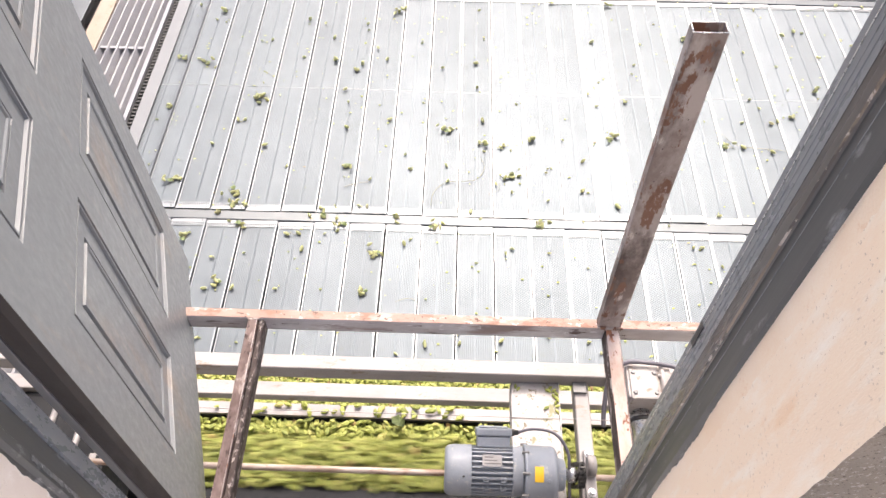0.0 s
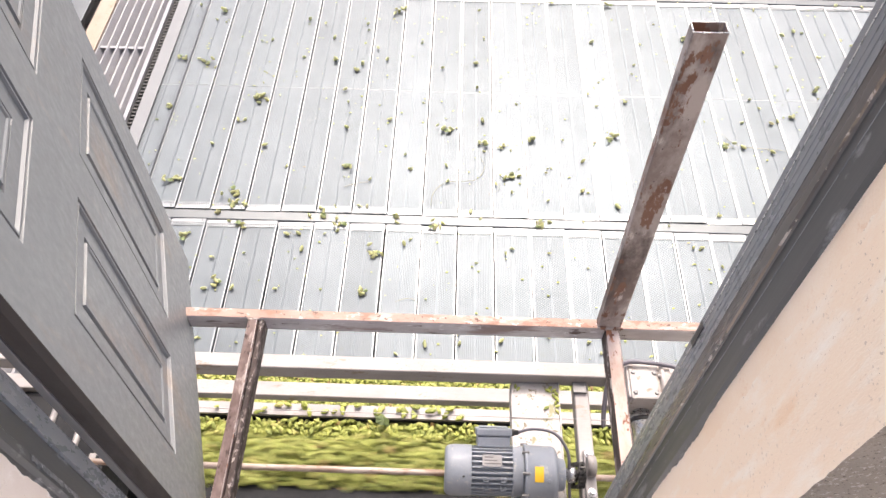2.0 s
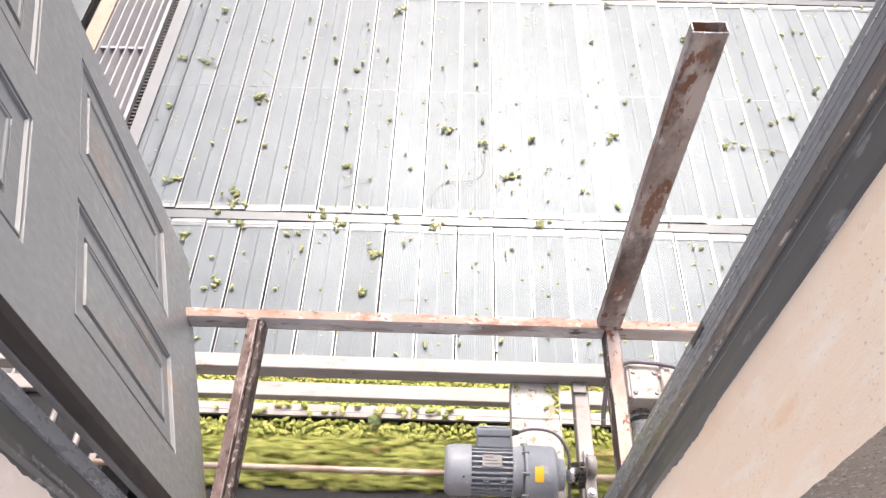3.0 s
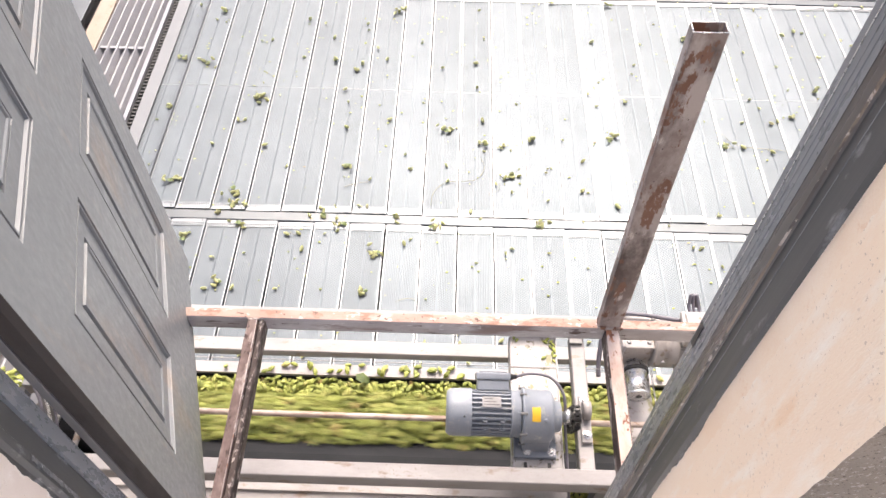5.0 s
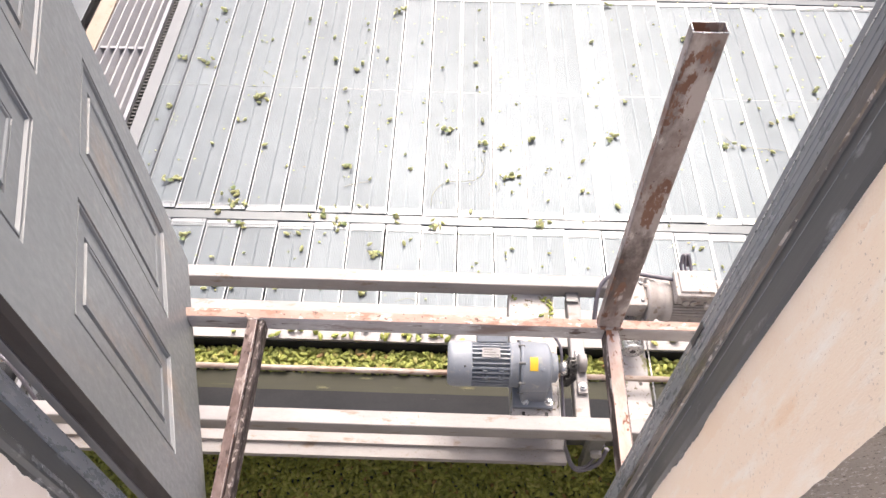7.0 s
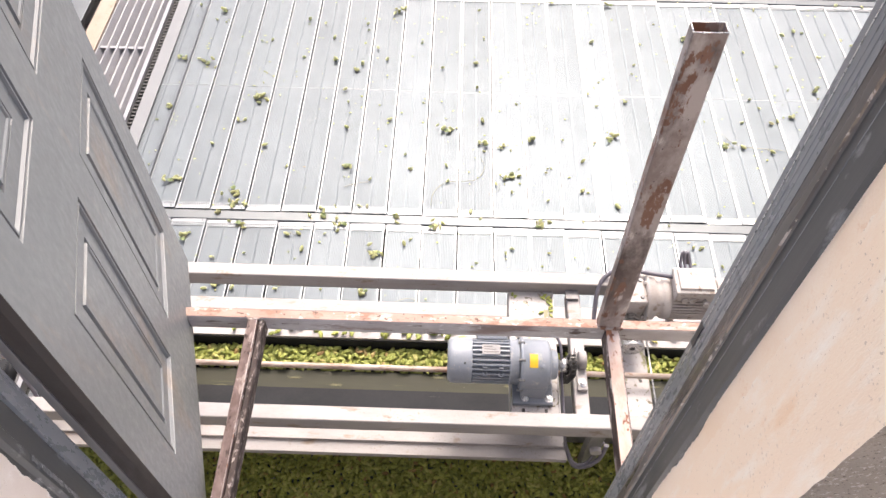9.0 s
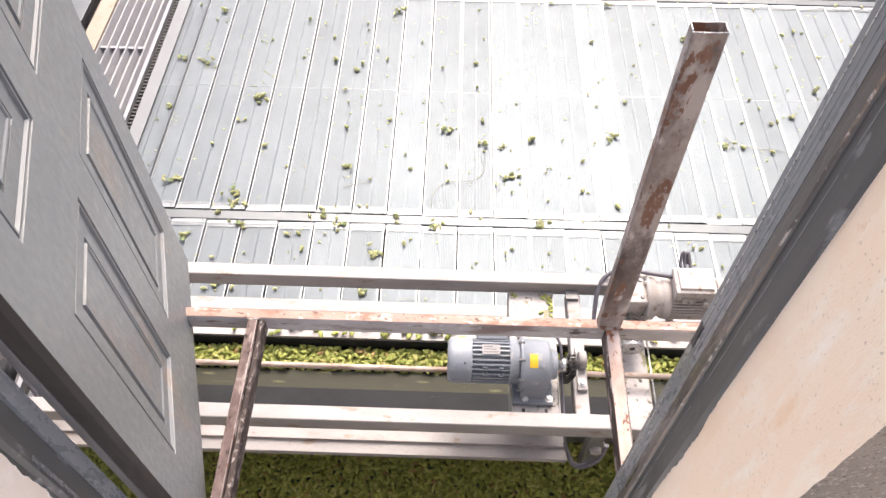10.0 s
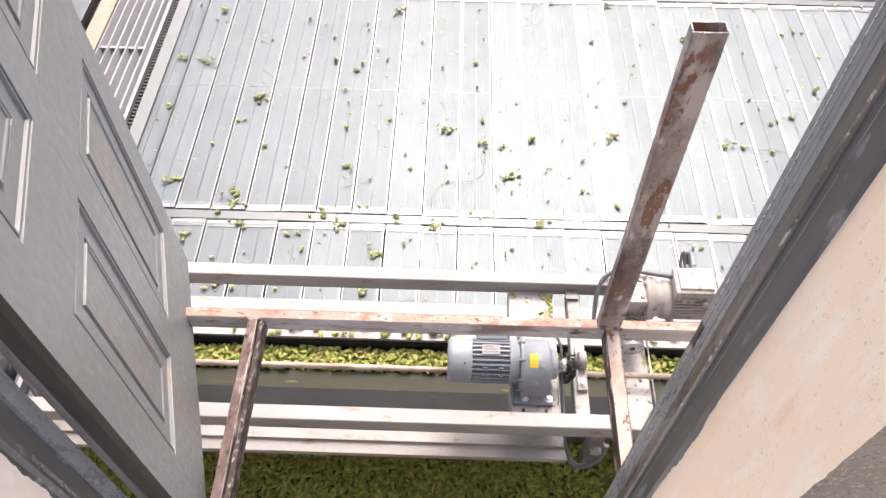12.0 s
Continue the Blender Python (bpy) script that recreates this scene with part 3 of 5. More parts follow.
def hop_mass(name, places, mat, seed, size=(0.028, 0.043), flat=0.8, shapes=CONES):
    """Many cones joined into one mesh, at the places given (x, y, z)."""
    rng = np.random.default_rng(seed)
    V, F, off = [], [], 0
    for p in places:
        vs, fs = shapes[rng.integers(3)]
        L = rng.uniform(*size)
        tilt, turn = rng.normal(math.pi / 2, 0.45 * flat), rng.uniform(0, 2 * math.pi)
        ct, st, cz, sz = math.cos(tilt), math.sin(tilt), math.cos(turn), math.sin(turn)
        rx = np.array([[1, 0, 0], [0, ct, -st], [0, st, ct]])
        rz = np.array([[cz, -sz, 0], [sz, cz, 0], [0, 0, 1]])
        V.append((vs * L * np.array([1, rng.uniform(0.85, 1.1), 1])) @ (rz @ rx).T + np.array(p))
        F += [tuple(i + off for i in f) for f in fs]
        off += len(vs)
    me = bpy.data.meshes.new(name)
    me.from_pydata(np.concatenate(V).tolist(), [], F)
    me.materials.append(mat)
    return me


def strewn(x0, x1, y0, y1, z, n, seed, zjit=0.004, edge=0.0, top=None):
    """Jittered-grid places over a rectangle; the edges run ragged by edge."""
    rng = np.random.default_rng(seed)
    step = math.sqrt((x1 - x0) * (y1 - y0) / n)
    out = []
    for x in np.arange(x0, x1, step):
        e0, e1 = rng.normal(0, edge), rng.normal(0, edge)
        for y in np.arange(y0 + step / 2, y1, step):
            px, py = x + rng.uniform(-.55, .55) * step, y + rng.uniform(-.55, .55) * step
            if y0 + e0 <= py <= y1 + e1:
                out.append((px, py, (top(px, py) if top else z) + rng.normal(0, zjit)))
    return out


# ---- spreader carriage (built where it stands at the end, moved along y)
SHIFT = 0.341
XA, XB = -1.60, 3.05


def star_body(n, x0, x1, cy, cz, r0, r1, w=0.0017):
    """A finned motor casing: one star-shaped prism along x."""
    pts = []
    for k in range(n):
        a = 2 * math.pi * k / n
        for r, s in ((r0, -1.6), (r1, -1), (r1, 1), (r0, 1.6)):
            b = a + s * w / r
            pts.append((cy + r * math.cos(b), cz + r * math.sin(b)))
    bm = bmesh.new()
    add_prism(bm, pts, x0, x1, "YZ")
    return bm


def gear_motor(parent):
    body = MOTOR
    cy, cz = 1.100, 0.890
    bm = star_body(28, 0.076, 0.190, cy, cz, 0.0545, 0.0675, 0.0021)
    m = part("gear_motor", bm, body, parent, "blue-grey enamelled gear motor with cooling fins")
    bm = bmesh.new()
    add_lathe(bm, [(0.004, 0.040), (0.004, 0.055), (0.007, 0.062), (0.014, 0.0668), (0.026, 0.0685), (0.076, 0.0690), (0.0775, 0.0680), (0.0775, 0.055)], "X", (0, cy, cz), 36)
    part("fan_cover", bm, body, m)
    bm = bmesh.new()
    add_lathe(bm, [(0.188, 0.060), (0.190, 0.0700), (0.194, 0.0700), (0.197, 0.0660), (0.216, 0.0690), (0.220, 0.0650)], "X", (0, cy, cz), 36)
    part("adapter", bm, body, m)
    bm = bmesh.new()
    add_lathe(bm, [(0.221, 0.060), (0.222, 0.079), (0.229, 0.080), (0.230, 0.0775), (0.298, 0.0765), (0.308, 0.072), (0.313, 0.062), (0.314, 0.046), (0.332, 0.044), (0.336, 0.040), (0.337, 0.026)], "X", (0, cy - 0.004, cz - 0.004), 36)
    tmp = bmesh.new()
    add_prism(tmp, [(cy - 0.083, 0.808), (cy - 0.080, cz - 0.01), (cy + 0.070, cz - 0.02), (cy + 0.070, 0.808)], 0.228, 0.306, "YZ")
    bmesh.ops.bevel(tmp, geom=tmp.edges[:], offset=0.008, segments=3, affect="EDGES", profile=0.6)
    join(bm, tmp)
    part("gearbox", bm, body, m)
    for k in range(8):
        a = 0.35 + k * math.pi / 4
        bm = bmesh.new()
        add_lathe(bm, [(0.2145, 0.0042), (0.2340, 0.0042), (0.2345, 0.003)], "X", (0, cy - 0.004 + 0.0785 * math.cos(a), cz - 0.004 + 0.0785 * math.sin(a)), 6, False)
        part("flange_bolt", bm, ZINCDARK, m)
    bm = bmesh.new()
    add_box(bm, 0.206, 0.330, cy - 0.100, cy + 0.085, 0.7945, 0.812, 0.004)
    part("foot", bm, body, m)
    for x in (0.244, 0.316):
        bm = bmesh.new()
        add_lathe(bm, [(0.0, 0.012), (0.0025, 0.012), (0.003, 0.0095), (0.004, 0.0085), (0.012, 0.0085), (0.013, 0.006)], "Z", (x, cy - 0.082, 0.812), 6, False)
        add_lathe(bm, [(0.0, 0.0125), (0.003, 0.0125)], "Z", (x, cy - 0.082, 0.8115), 20)
        part("bolt", bm, STEEL, m)
    for x, y, z in ((0.286, cy - 0.045, cz + 0.058), (0.056, cy - 0.038, cz + 0.055)):
        bm = bmesh.new()
        tmp = bmesh.new()
        add_lathe(tmp, [(0, 0.0065), (0.006, 0.0065), (0.007, 0.004)], "Z", (0, 0, 0), 6, False)
        join(bm, tmp, Matrix.Translation((x, y, z)) @ Matrix.Rotation(math.radians(34), 4, "X") @ Matrix.Scale(1.0 if x > 0.2 else 0.5, 4))
        part("screw_plug", bm, body if x > 0.2 else BLACKST, m)
    # terminal box leaning to the far upper side
    tb = Matrix.Translation((0.138, cy + 0.060, cz + 0.022)) @ Matrix.Rotation(math.radians(-64), 4, "X")
    bm = bmesh.new()
    add_box(bm, -0.046, 0.046, -0.034, 0.046, 0.0, 0.030, 0.004, tb)
    add_box(bm, -0.050, 0.050, -0.038, 0.050, 0.031, 0.052, 0.005, tb)
    add_box(bm, -0.040, 0.040, -0.028, 0.040, 0.0525, 0.056, 0.0015, tb)
    box = part("terminal_box", bm, body, m)
    pl = Matrix.Translation((0.140, cy, cz)) @ Matrix.Rotation(math.radians(-2), 4, "X")
    bm = bmesh.new()
    add_box(bm, -0.034, 0.020, -0.017, 0.017, 0.0676, 0.0692, 0.0004, pl)
    part("name_plate", bm, DULLPLATE, m, "small metal rating plate")
    for i in range(3):
        bm = bmesh.new()
        add_box(bm, -0.028, 0.016 - 0.010 * i, -0.010 + 0.009 * i, -0.007 + 0.009 * i, 0.0692, 0.0696, 0, pl)
        part("print_bar", bm, BLACKST, m)
    for i, z in enumerate((0.72, 1.10)):
        for x in (0.116, 0.164):
            bm = bmesh.new()
            tmp = bmesh.new()
            for u0, u1, v0, v1 in ((-0.0075, -0.0045, -0.006, 0.007), (0.0045, 0.0075, -0.006, 0.007), (-0.0045, 0.0045, -0.006, -0.003)):
                add_box(tmp, u0, u1, v0, v1, 0.060, 0.0715, 0.0006)
            join(bm, tmp, Matrix.Translation((x, cy, cz)) @ Matrix.Rotation(z, 4, "X"))
            part("mount_lug", bm, body, m)
    bm = bmesh.new()
    lab = []
    for i in range(6):
        a = math.radians(6 + 30 * i / 5)
        lab.append([bm.verts.new((x, cy - 0.004 - 0.0782 * math.sin(a), cz - 0.004 + 0.0782 * math.cos(a))) for x in (0.247, 0.271)])
    for a, b in zip(lab, lab[1:]):
        bm.faces.new((a[0], a[1], b[1], b[0]))
    part("sticker", bm, YELLOW, m, "yellow warning sticker")
    # gland and cable
    bm = bmesh.new()
    add_lathe(bm, [(0.0, 0.010), (0.010, 0.010), (0.011, 0.008), (0.022, 0.007)], "X", (0.186, cy + 0.095, cz + 0.045), 10)
    part("cable_gland", bm, BLACKST, m)
    bm = bmesh.new()
    add_pipe(bm, [(0.205, cy + 0.095, cz + 0.045), (0.250, cy + 0.105, cz + 0.050), (0.310, cy + 0.095, cz + 0.045), (0.345, cy + 0.05, cz + 0.030), (0.352, cy + 0.0, cz - 0.01), (0.356, cy - 0.03, 0.84), (0.362, cy - 0.09, 0.80), (0.366, cy - 0.16, 0.775), (0.372, cy - 0.19, 0.72)], 0.0045)
    part("motor_cable", bm, CABLE, m, "dark power cable")
    # output shaft with sprocket
    bm = bmesh.new()
    add_lathe(bm, [(0.334, 0.016), (0.349, 0.016), (0.350, 0.022), (0.368, 0.022), (0.369, 0.014), (0.392, 0.014), (0.393, 0.010)], "X", (0, cy, cz - 0.012), 20)
    part("output_shaft", bm, STEEL, m)
    return m


def sprocket(parent, x, y, z, r, teeth):
    bm = bmesh.new()
    prof = []
    for k in range(teeth * 4):
        a = 2 * math.pi * k / (teeth * 4)
        rr = r * (1.0 if k % 4 in (1, 2) else 0.86)
        prof.append((y + rr * math.cos(a), z + rr * math.sin(a)))
    add_prism(bm, prof, x - 0.004, x + 0.004, "YZ")
    add_lathe(bm, [(x - 0.014, r * 0.5), (x + 0.014, r * 0.5)], "X", (0, y, z), 18)
    return part("sprocket", bm, BLACKST, parent, "black oiled sprocket")


def white_motor(parent):
    cy, cz = 1.405, 0.800
    bm = star_body(40, 0.737, 0.92, cy, cz, 0.056, 0.069)
    m = part("drive_motor", bm, WMOTOR, parent, "dusty off-white gear motor with a terminal box")
    bm = bmesh.new()
    add_lathe(bm, [(0.89, 0.070), (0.905, 0.073), (0.965, 0.073), (0.975, 0.066), (0.978, 0.05)], "X", (0, cy, cz), 30)
    part("fan_cover", bm, WMOTOR, m)
    bm = bmesh.new()
    add_lathe(bm, [(0.653, 0.050), (0.655, 0.078), (0.664, 0.080), (0.666, 0.0735), (0.684, 0.0735), (0.687, 0.064), (0.706, 0.060), (0.710, 0.067), (0.718, 0.069), (0.736, 0.069), (0.738, 0.060)], "X", (0, cy, cz), 30)
    part("flange", bm, WMOTOR, m)
    for k in range(6):
        a = math.pi / 3 * k + 0.3
        bm = bmesh.new()
        add_lathe(bm, [(0.645, 0.006), (0.684, 0.006)], "X", (0, cy + 0.068 * math.cos(a), cz + 0.068 * math.sin(a)), 6, False)
        part("bolt", bm, WMOTOR, m)
    bm = bmesh.new()
    add_box(bm, 0.552, 0.656, cy - 0.055, cy + 0.062, cz - 0.065, cz + 0.058, 0.012)
    add_box(bm, 0.560, 0.648, cy - 0.060, cy + 0.040, cz - 0.050, cz + 0.064, 0.006)
    part("gearbox", bm, WMOTOR, m)
    bm = bmesh.new()
    add_box(bm, 0.738, 0.862, cy - 0.050, cy + 0.044, cz + 0.058, cz + 0.092, 0.006)
    add_box(bm, 0.734, 0.866, cy - 0.054, cy + 0.048, cz + 0.0925, cz + 0.116, 0.008)
    tmp = bmesh.new()
    lid = [[tmp.verts.new((x, y, z)) for x, y in ((0.734 + d, cy - 0.054 + d), (0.866 - d, cy - 0.054 + d), (0.866 - d, cy + 0.048 - d), (0.734 + d, cy + 0.048 - d))] for d, z in ((0.010, cz + 0.1155), (0.014, cz + 0.124))]
    for k in range(4):
        tmp.faces.new((lid[0][k], lid[0][(k + 1) % 4], lid[1][(k + 1) % 4], lid[1][k]))
    tmp.faces.new(lid[1])
    join(bm, tmp)
    part("terminal_box", bm, WMOTOR, m)
    for x in (0.755, 0.895):
        bm = bmesh.new()
        add_box(bm, x - 0.012, x + 0.012, cy - 0.066, cy + 0.066, cz - 0.078, cz - 0.060, 0.003)
        part("foot", bm, WMOTOR, m)
    for x, y in ((0.572, -0.040), (0.636, -0.040), (0.572, 0.026), (0.636, 0.026)):
        bm = bmesh.new()
        add_lathe(bm, [(0, 0.0075), (0.005, 0.0075), (0.006, 0.005)], "Z", (x, cy + y, cz + 0.0635), 6, False)
        part("cover_bolt", bm, ZINCDARK, m)
    for x in (0.770, 0.796, 0.834):
        bm = bmesh.new()
        add_lathe(bm, [(0.0, 0.0115), (0.004, 0.0115), (0.005, 0.009)] if x < 0.82 else [(0.0, 0.009), (0.012, 0.009), (0.013, 0.006), (0.022, 0.005)], "Y", (x, cy - 0.073 if x > 0.82 else cy - 0.0565, cz + 0.074), 12)
        part("gland_plug", bm, WMOTOR, m)
    bm = bmesh.new()
    for dx in (0.0, 0.014, 0.03):
        add_pipe(bm, [(0.775 + dx, cy + 0.048, cz + 0.09), (0.768 + dx, cy + 0.075, cz + 0.10), (0.772 + dx * 0.6, cy + 0.10, cz + 0.13), (0.782 + dx, cy + 0.085, cz + 0.10 - dx)], 0.005)
    part("cable_loop", bm, CABLE, m, "looped dark cables behind the box")
    bm = bmesh.new()
    add_pipe(bm, [(0.74, cy + 0.03, cz + 0.085), (0.69, cy + 0.045, cz + 0.075), (0.62, cy + 0.055, cz + 0.075), (0.55, cy + 0.055, cz + 0.07), (0.505, cy + 0.02, cz + 0.04), (0.492, cy - 0.05, cz - 0.02), (0.492, cy - 0.10, cz - 0.06)], 0.0075)
    part("supply_cable", bm, CABLE, m, "thick grey-violet supply cable")
    # hollow output towards the doorway with a flange
    bm = bmesh.new()
    add_lathe(bm, [(1.225, 0.016), (1.225, 0.036), (1.231, 0.038), (1.233, 0.030), (1.300, 0.030), (1.302, 0.036), (1.330, 0.036), (1.332, 0.028), (1.352, 0.028)], "Y", (0.606, 0, 0.768), 26)
    part("winding_drum", bm, STEEL, m, "bare steel drum with a flanged end")
    bm = bmesh.new()
    add_lathe(bm, [(1.2245, 0.0100), (1.2248, 0.0100)], "Y", (0.606, 0, 0.768), 16)
    part("drum_bore", bm, BLACKST, m)
    bm = bmesh.new()
    add_lathe(bm, [(1.306, 0.041), (1.318, 0.041)], "Y", (0.606, 0, 0.768), 24)
    part("drum_collar", bm, BLACKST, m, "black clamp ring")
    return m


def carriage():
    c = empty("hop_spreader", "dusty steel spreader carriage with belt trough and gear motors", "conveyor")
    tube_part("far_beam", (XA, XB, 1.420, 1.467, 0.780, 0.845), DUSTY, c, axis="X")
    tube_part("near_beam", (XA, XB, 0.911, 0.958, 0.780, 0.845), DUSTY, c, axis="X")
    tube_part("far_rail", (XA, XB, 1.466, 1.519, 0.508, 0.548), DUSTY, c, axis="X")
    # near tray, a folded sheet below the near beam
    bm = bmesh.new()
    add_prism(bm, [(0.990, 0.632), (0.941, 0.632), (0.939, 0.620), (0.903, 0.616), (0.902, 0.594), (0.905, 0.594), (0.906, 0.612), (0.941, 0.616), (0.943, 0.628), (0.990, 0.628)], XA, 0.392, "YZ")
    part("tray", bm, DUSTY, c, "folded sheet-metal tray")
    # motor plate with folded sides
    bm = bmesh.new()
    add_box(bm, 0.2045, 0.352, 0.9585, 1.4195, 0.7845, 0.794, 0.0015)
    add_box(bm, 0.349, 0.3535, 0.9585, 1.4195, 0.735, 0.800, 0.001)
    add_box(bm, 0.2030, 0.2065, 0.9585, 1.4195, 0.735, 0.7838, 0.001)
    part("motor_plate", bm, PLATE, c, "stained off-white motor plate")
    for x in (0.240, 0.310):
        bm = bmesh.new()
        add_box(bm, x - 0.005, x + 0.005, 0.968, 0.992, 0.7938, 0.7948)
        part("slot", bm, BLACKST, c)
    tube_part("cross_bar", (0.398, 0.443, 0.9585, 1.4195, 0.752, 0.800), DUSTY, c, axis="Y")
    box_part("bar_bracket", (0.394, 0.436, 1.384, 1.4195, 0.8005, 0.812), ZINCDARK, c)
    tube_part("plate_bar", (0.575, 0.670, 0.9585, 1.4195, 0.660, 0.690), PLATE, c, axis="Y", label="pale stained plate under the drum")
    bm = bmesh.new()
    add_lathe(bm, [(0, 0.006), (0.001, 0.006)], "Z", (0.640, 1.150, 0.6902), 12)
    part("slot", bm, BLACKST, c)
    bm = bmesh.new()
    add_pipe(bm, [(0.677, 0.96, 0.70), (0.677, 1.42, 0.70)], 0.003, 6)
    part("edge_rod", bm, STEEL, c)
    bm = bmesh.new()
    add_lathe(bm, [(XA + 0.05, 0.0095), (0.78, 0.0095)], "X", (0, 1.144, 0.739), 14)
    part("drive_shaft", bm, SHAFT, c, "long rusty drive shaft")
    gear_motor(c)
    sprocket(c, 0.384, 1.100, 0.878, 0.030, 12)
    sprocket(c, 0.384, 1.144, 0.745, 0.036, 14)
    # short drive chain round both sprockets, link by link
    p0, p1 = Vector((1.100, 0.878)), Vector((1.144, 0.745))
    ax = (p1 - p0).normalized()
    side = Vector((-ax.y, ax.x))
    loop = []
    for k in range(11):
        loop.append(p0.lerp(p1, k / 11) + side * 0.031)
    for k in range(7):
        a = math.pi * k / 7
        loop.append(p1 + (side * math.cos(a) + ax * math.sin(a)) * 0.034)
    for k in range(11):
        loop.append(p1.lerp(p0, k / 11) - side * 0.031)
    for k in range(7):
        a = math.pi * k / 7
        loop.append(p0 + (-side * math.cos(a) - ax * math.sin(a)) * 0.030)
    bm = bmesh.new()
    for i, p in enumerate(loop):
        q = loop[(i + 1) % len(loop)]
        mid, ang = (p + q) / 2, math.atan2(q.y - p.y, q.x - p.x)
        mm = Matrix.Translation((0.384, mid.x, mid.y)) @ Matrix.Rotation(ang, 4, "X")
        w = 0.009 if i % 2 else 0.006
        for s in (-1, 1):
            add_box(bm, s * w - 0.001, s * w + 0.001, -0.0075, 0.0075, -0.005, 0.005, 0, mm)
        add_box(bm, -w, w, 0.004, 0.010, -0.003, 0.003, 0, mm)
    part("drive_chain", bm, BLACKST, c, "short black roller chain")
    # pillow bearing and its bolt
    bm = bmesh.new()
    add_lathe(bm, [(0.412, 0.022), (0.414, 0.029), (0.436, 0.029), (0.438, 0.022)], "X", (0, 1.144, 0.832), 22)
    add_box(bm, 0.408, 0.440, 1.05, 1.20, 0.8005, 0.815, 0.004)
    part("bearing_block", bm, DUSTY, c)
    for y in (1.072, 1.185):
        bm = bmesh.new()
        add_lathe(bm, [(0, 0.013), (0.003, 0.013), (0.004, 0.009), (0.012, 0.009), (0.013, 0.006)], "Z", (0.424, y, 0.8152), 8, False)
        part("bolt", bm, STEEL, c)
    white_motor(c)
    # belt trough
    bm = bmesh.new()
    add_prism(bm, [(1.527, 0.250), (1.574, 0.250), (1.574, 0.246), (1.531, 0.246), (1.531, 0.100), (1.527, 0.100)], XA, XB, "YZ")
    part("trough_edge", bm, DUSTY, c, "pale angle edge of the trough")
    bm = bmesh.new()
    add_prism(bm, [(1.5262, 0.236), (1.5262, 0.096), (1.420, 0.096), (1.420, 0.100), (1.5222, 0.100), (1.5222, 0.236)], XA, XB, "YZ")
    part("trough_side", bm, SKIRT, c, "dark rubber trough side")
    box_part("belt", (XA, XB, 1.325, 1.418, 0.160, 0.168), RUBBER, c, 0.001, "dark rubber conveyor belt")
    bm = bmesh.new()
    add_prism(bm, [(1.338, 0.150), (1.338, 0.172), (1.215, 0.226), (1.180, 0.226), (1.180, 0.221), (1.213, 0.221), (1.334, 0.168), (1.334, 0.150)], XA, XB, "YZ")
    part("belt_skirt", bm, SKIRT, c, "dark grey rubber side skirt")
    # added sheet behind the near beam; keeps light off the hop bed
    bm = bmesh.new()
    add_prism(bm, [(0.992, 0.628), (1.178, 0.226), (1.178, 0.10), (1.174, 0.10), (1.174, 0.224), (0.988, 0.627)], XA, XB, "YZ")
    part("guide_sheet", bm, ZINCDARK, c, "dull sheet added below the tray to shade the hop bed")
    box_part("trough_floor", (XA, XB, 1.19, 1.53, 0.085, 0.0935), SKIRT, c)
    for x in (XA + 0.01, XB - 0.01):
        bm = bmesh.new()
        add_lathe(bm, [(1.255, 0.03), (1.415, 0.03)], "Y", (x, 0, 0.13), 18)
        part("end_roller", bm, STEEL, c)
    # hangers, legs and wheels
    for x in (-1.50, 0.444, 2.95):
        for y0, y1 in ((0.915, 0.953), (1.425, 1.463)):
            if x == 0.444 and y0 > 1:
                continue
            tube_part("leg", (x, x + 0.045, y0, y1, 0.05 if x != 0.444 else 0.52, 0.779), DUSTY if x != 0.444 else ZINCDARK, c)
    for x in (-1.478, 2.972):
        for y in (0.934, 1.444):
            bm = bmesh.new()
            add_lathe(bm, [(y - 0.016, 0.012), (y - 0.016, 0.046), (y - 0.012, 0.050), (y + 0.012, 0.050), (y + 0.016, 0.046), (y + 0.016, 0.012)], "Y", (x, 0, 0.0505), 24)
            part("wheel", bm, SKIRT, c)
    for x in (-1.45, 2.9):
        tube_part("end_tie", (x, x + 0.04, 0.959, 1.419, 0.785, 0.835), DUSTY, c, axis="Y")
        box_part("trough_hanger", (x + 0.041, x + 0.047, 1.19, 1.53, 0.0937, 0.16), DUSTY, c)
        box_part("hanger_strap", (x + 0.048, x + 0.054, 1.466, 1.5265, 0.10, 0.507), DUSTY, c)
    # cord across the carriage
    bm = bmesh.new()
    add_pipe(bm, [(-1.2, 1.300, 0.800), (0.0, 1.302, 0.797), (0.56, 1.300, 0.800)], 0.0014, 5)
    part("cord", bm, DUSTY, c, "thin pale cord strung along the carriage")
    # loose cables under the near beam
    bm = bmesh.new()
    add_pipe(bm, [(0.372, 0.915, 0.72), (0.385, 0.905, 0.68), (0.400, 0.890, 0.64), (0.420, 0.880, 0.62), (0.455, 0.885, 0.62), (0.490, 0.90, 0.64), (0.505, 0.92, 0.70)], 0.007)
    part("cable", bm, CABLE, c, "slack grey-violet cable")
    bm = bmesh.new()
    add_pipe(bm, [(0.395, 0.90, 0.655), (0.415, 0.883, 0.635), (0.45, 0.890, 0.63), (0.47, 0.905, 0.66), (0.50, 0.935, 0.69)], 0.004)
    part("cable", bm, CABLE, c)
    bm = bmesh.new()
    add_lathe(bm, [(0, 0.018), (0.022, 0.018), (0.024, 0.012)], "Y", (0.472, 0.90, 0.685), 14)
    part("cable_plug", bm, DUSTY, c)
    # cable carrier at the far end of the carriage
    bm = bmesh.new()
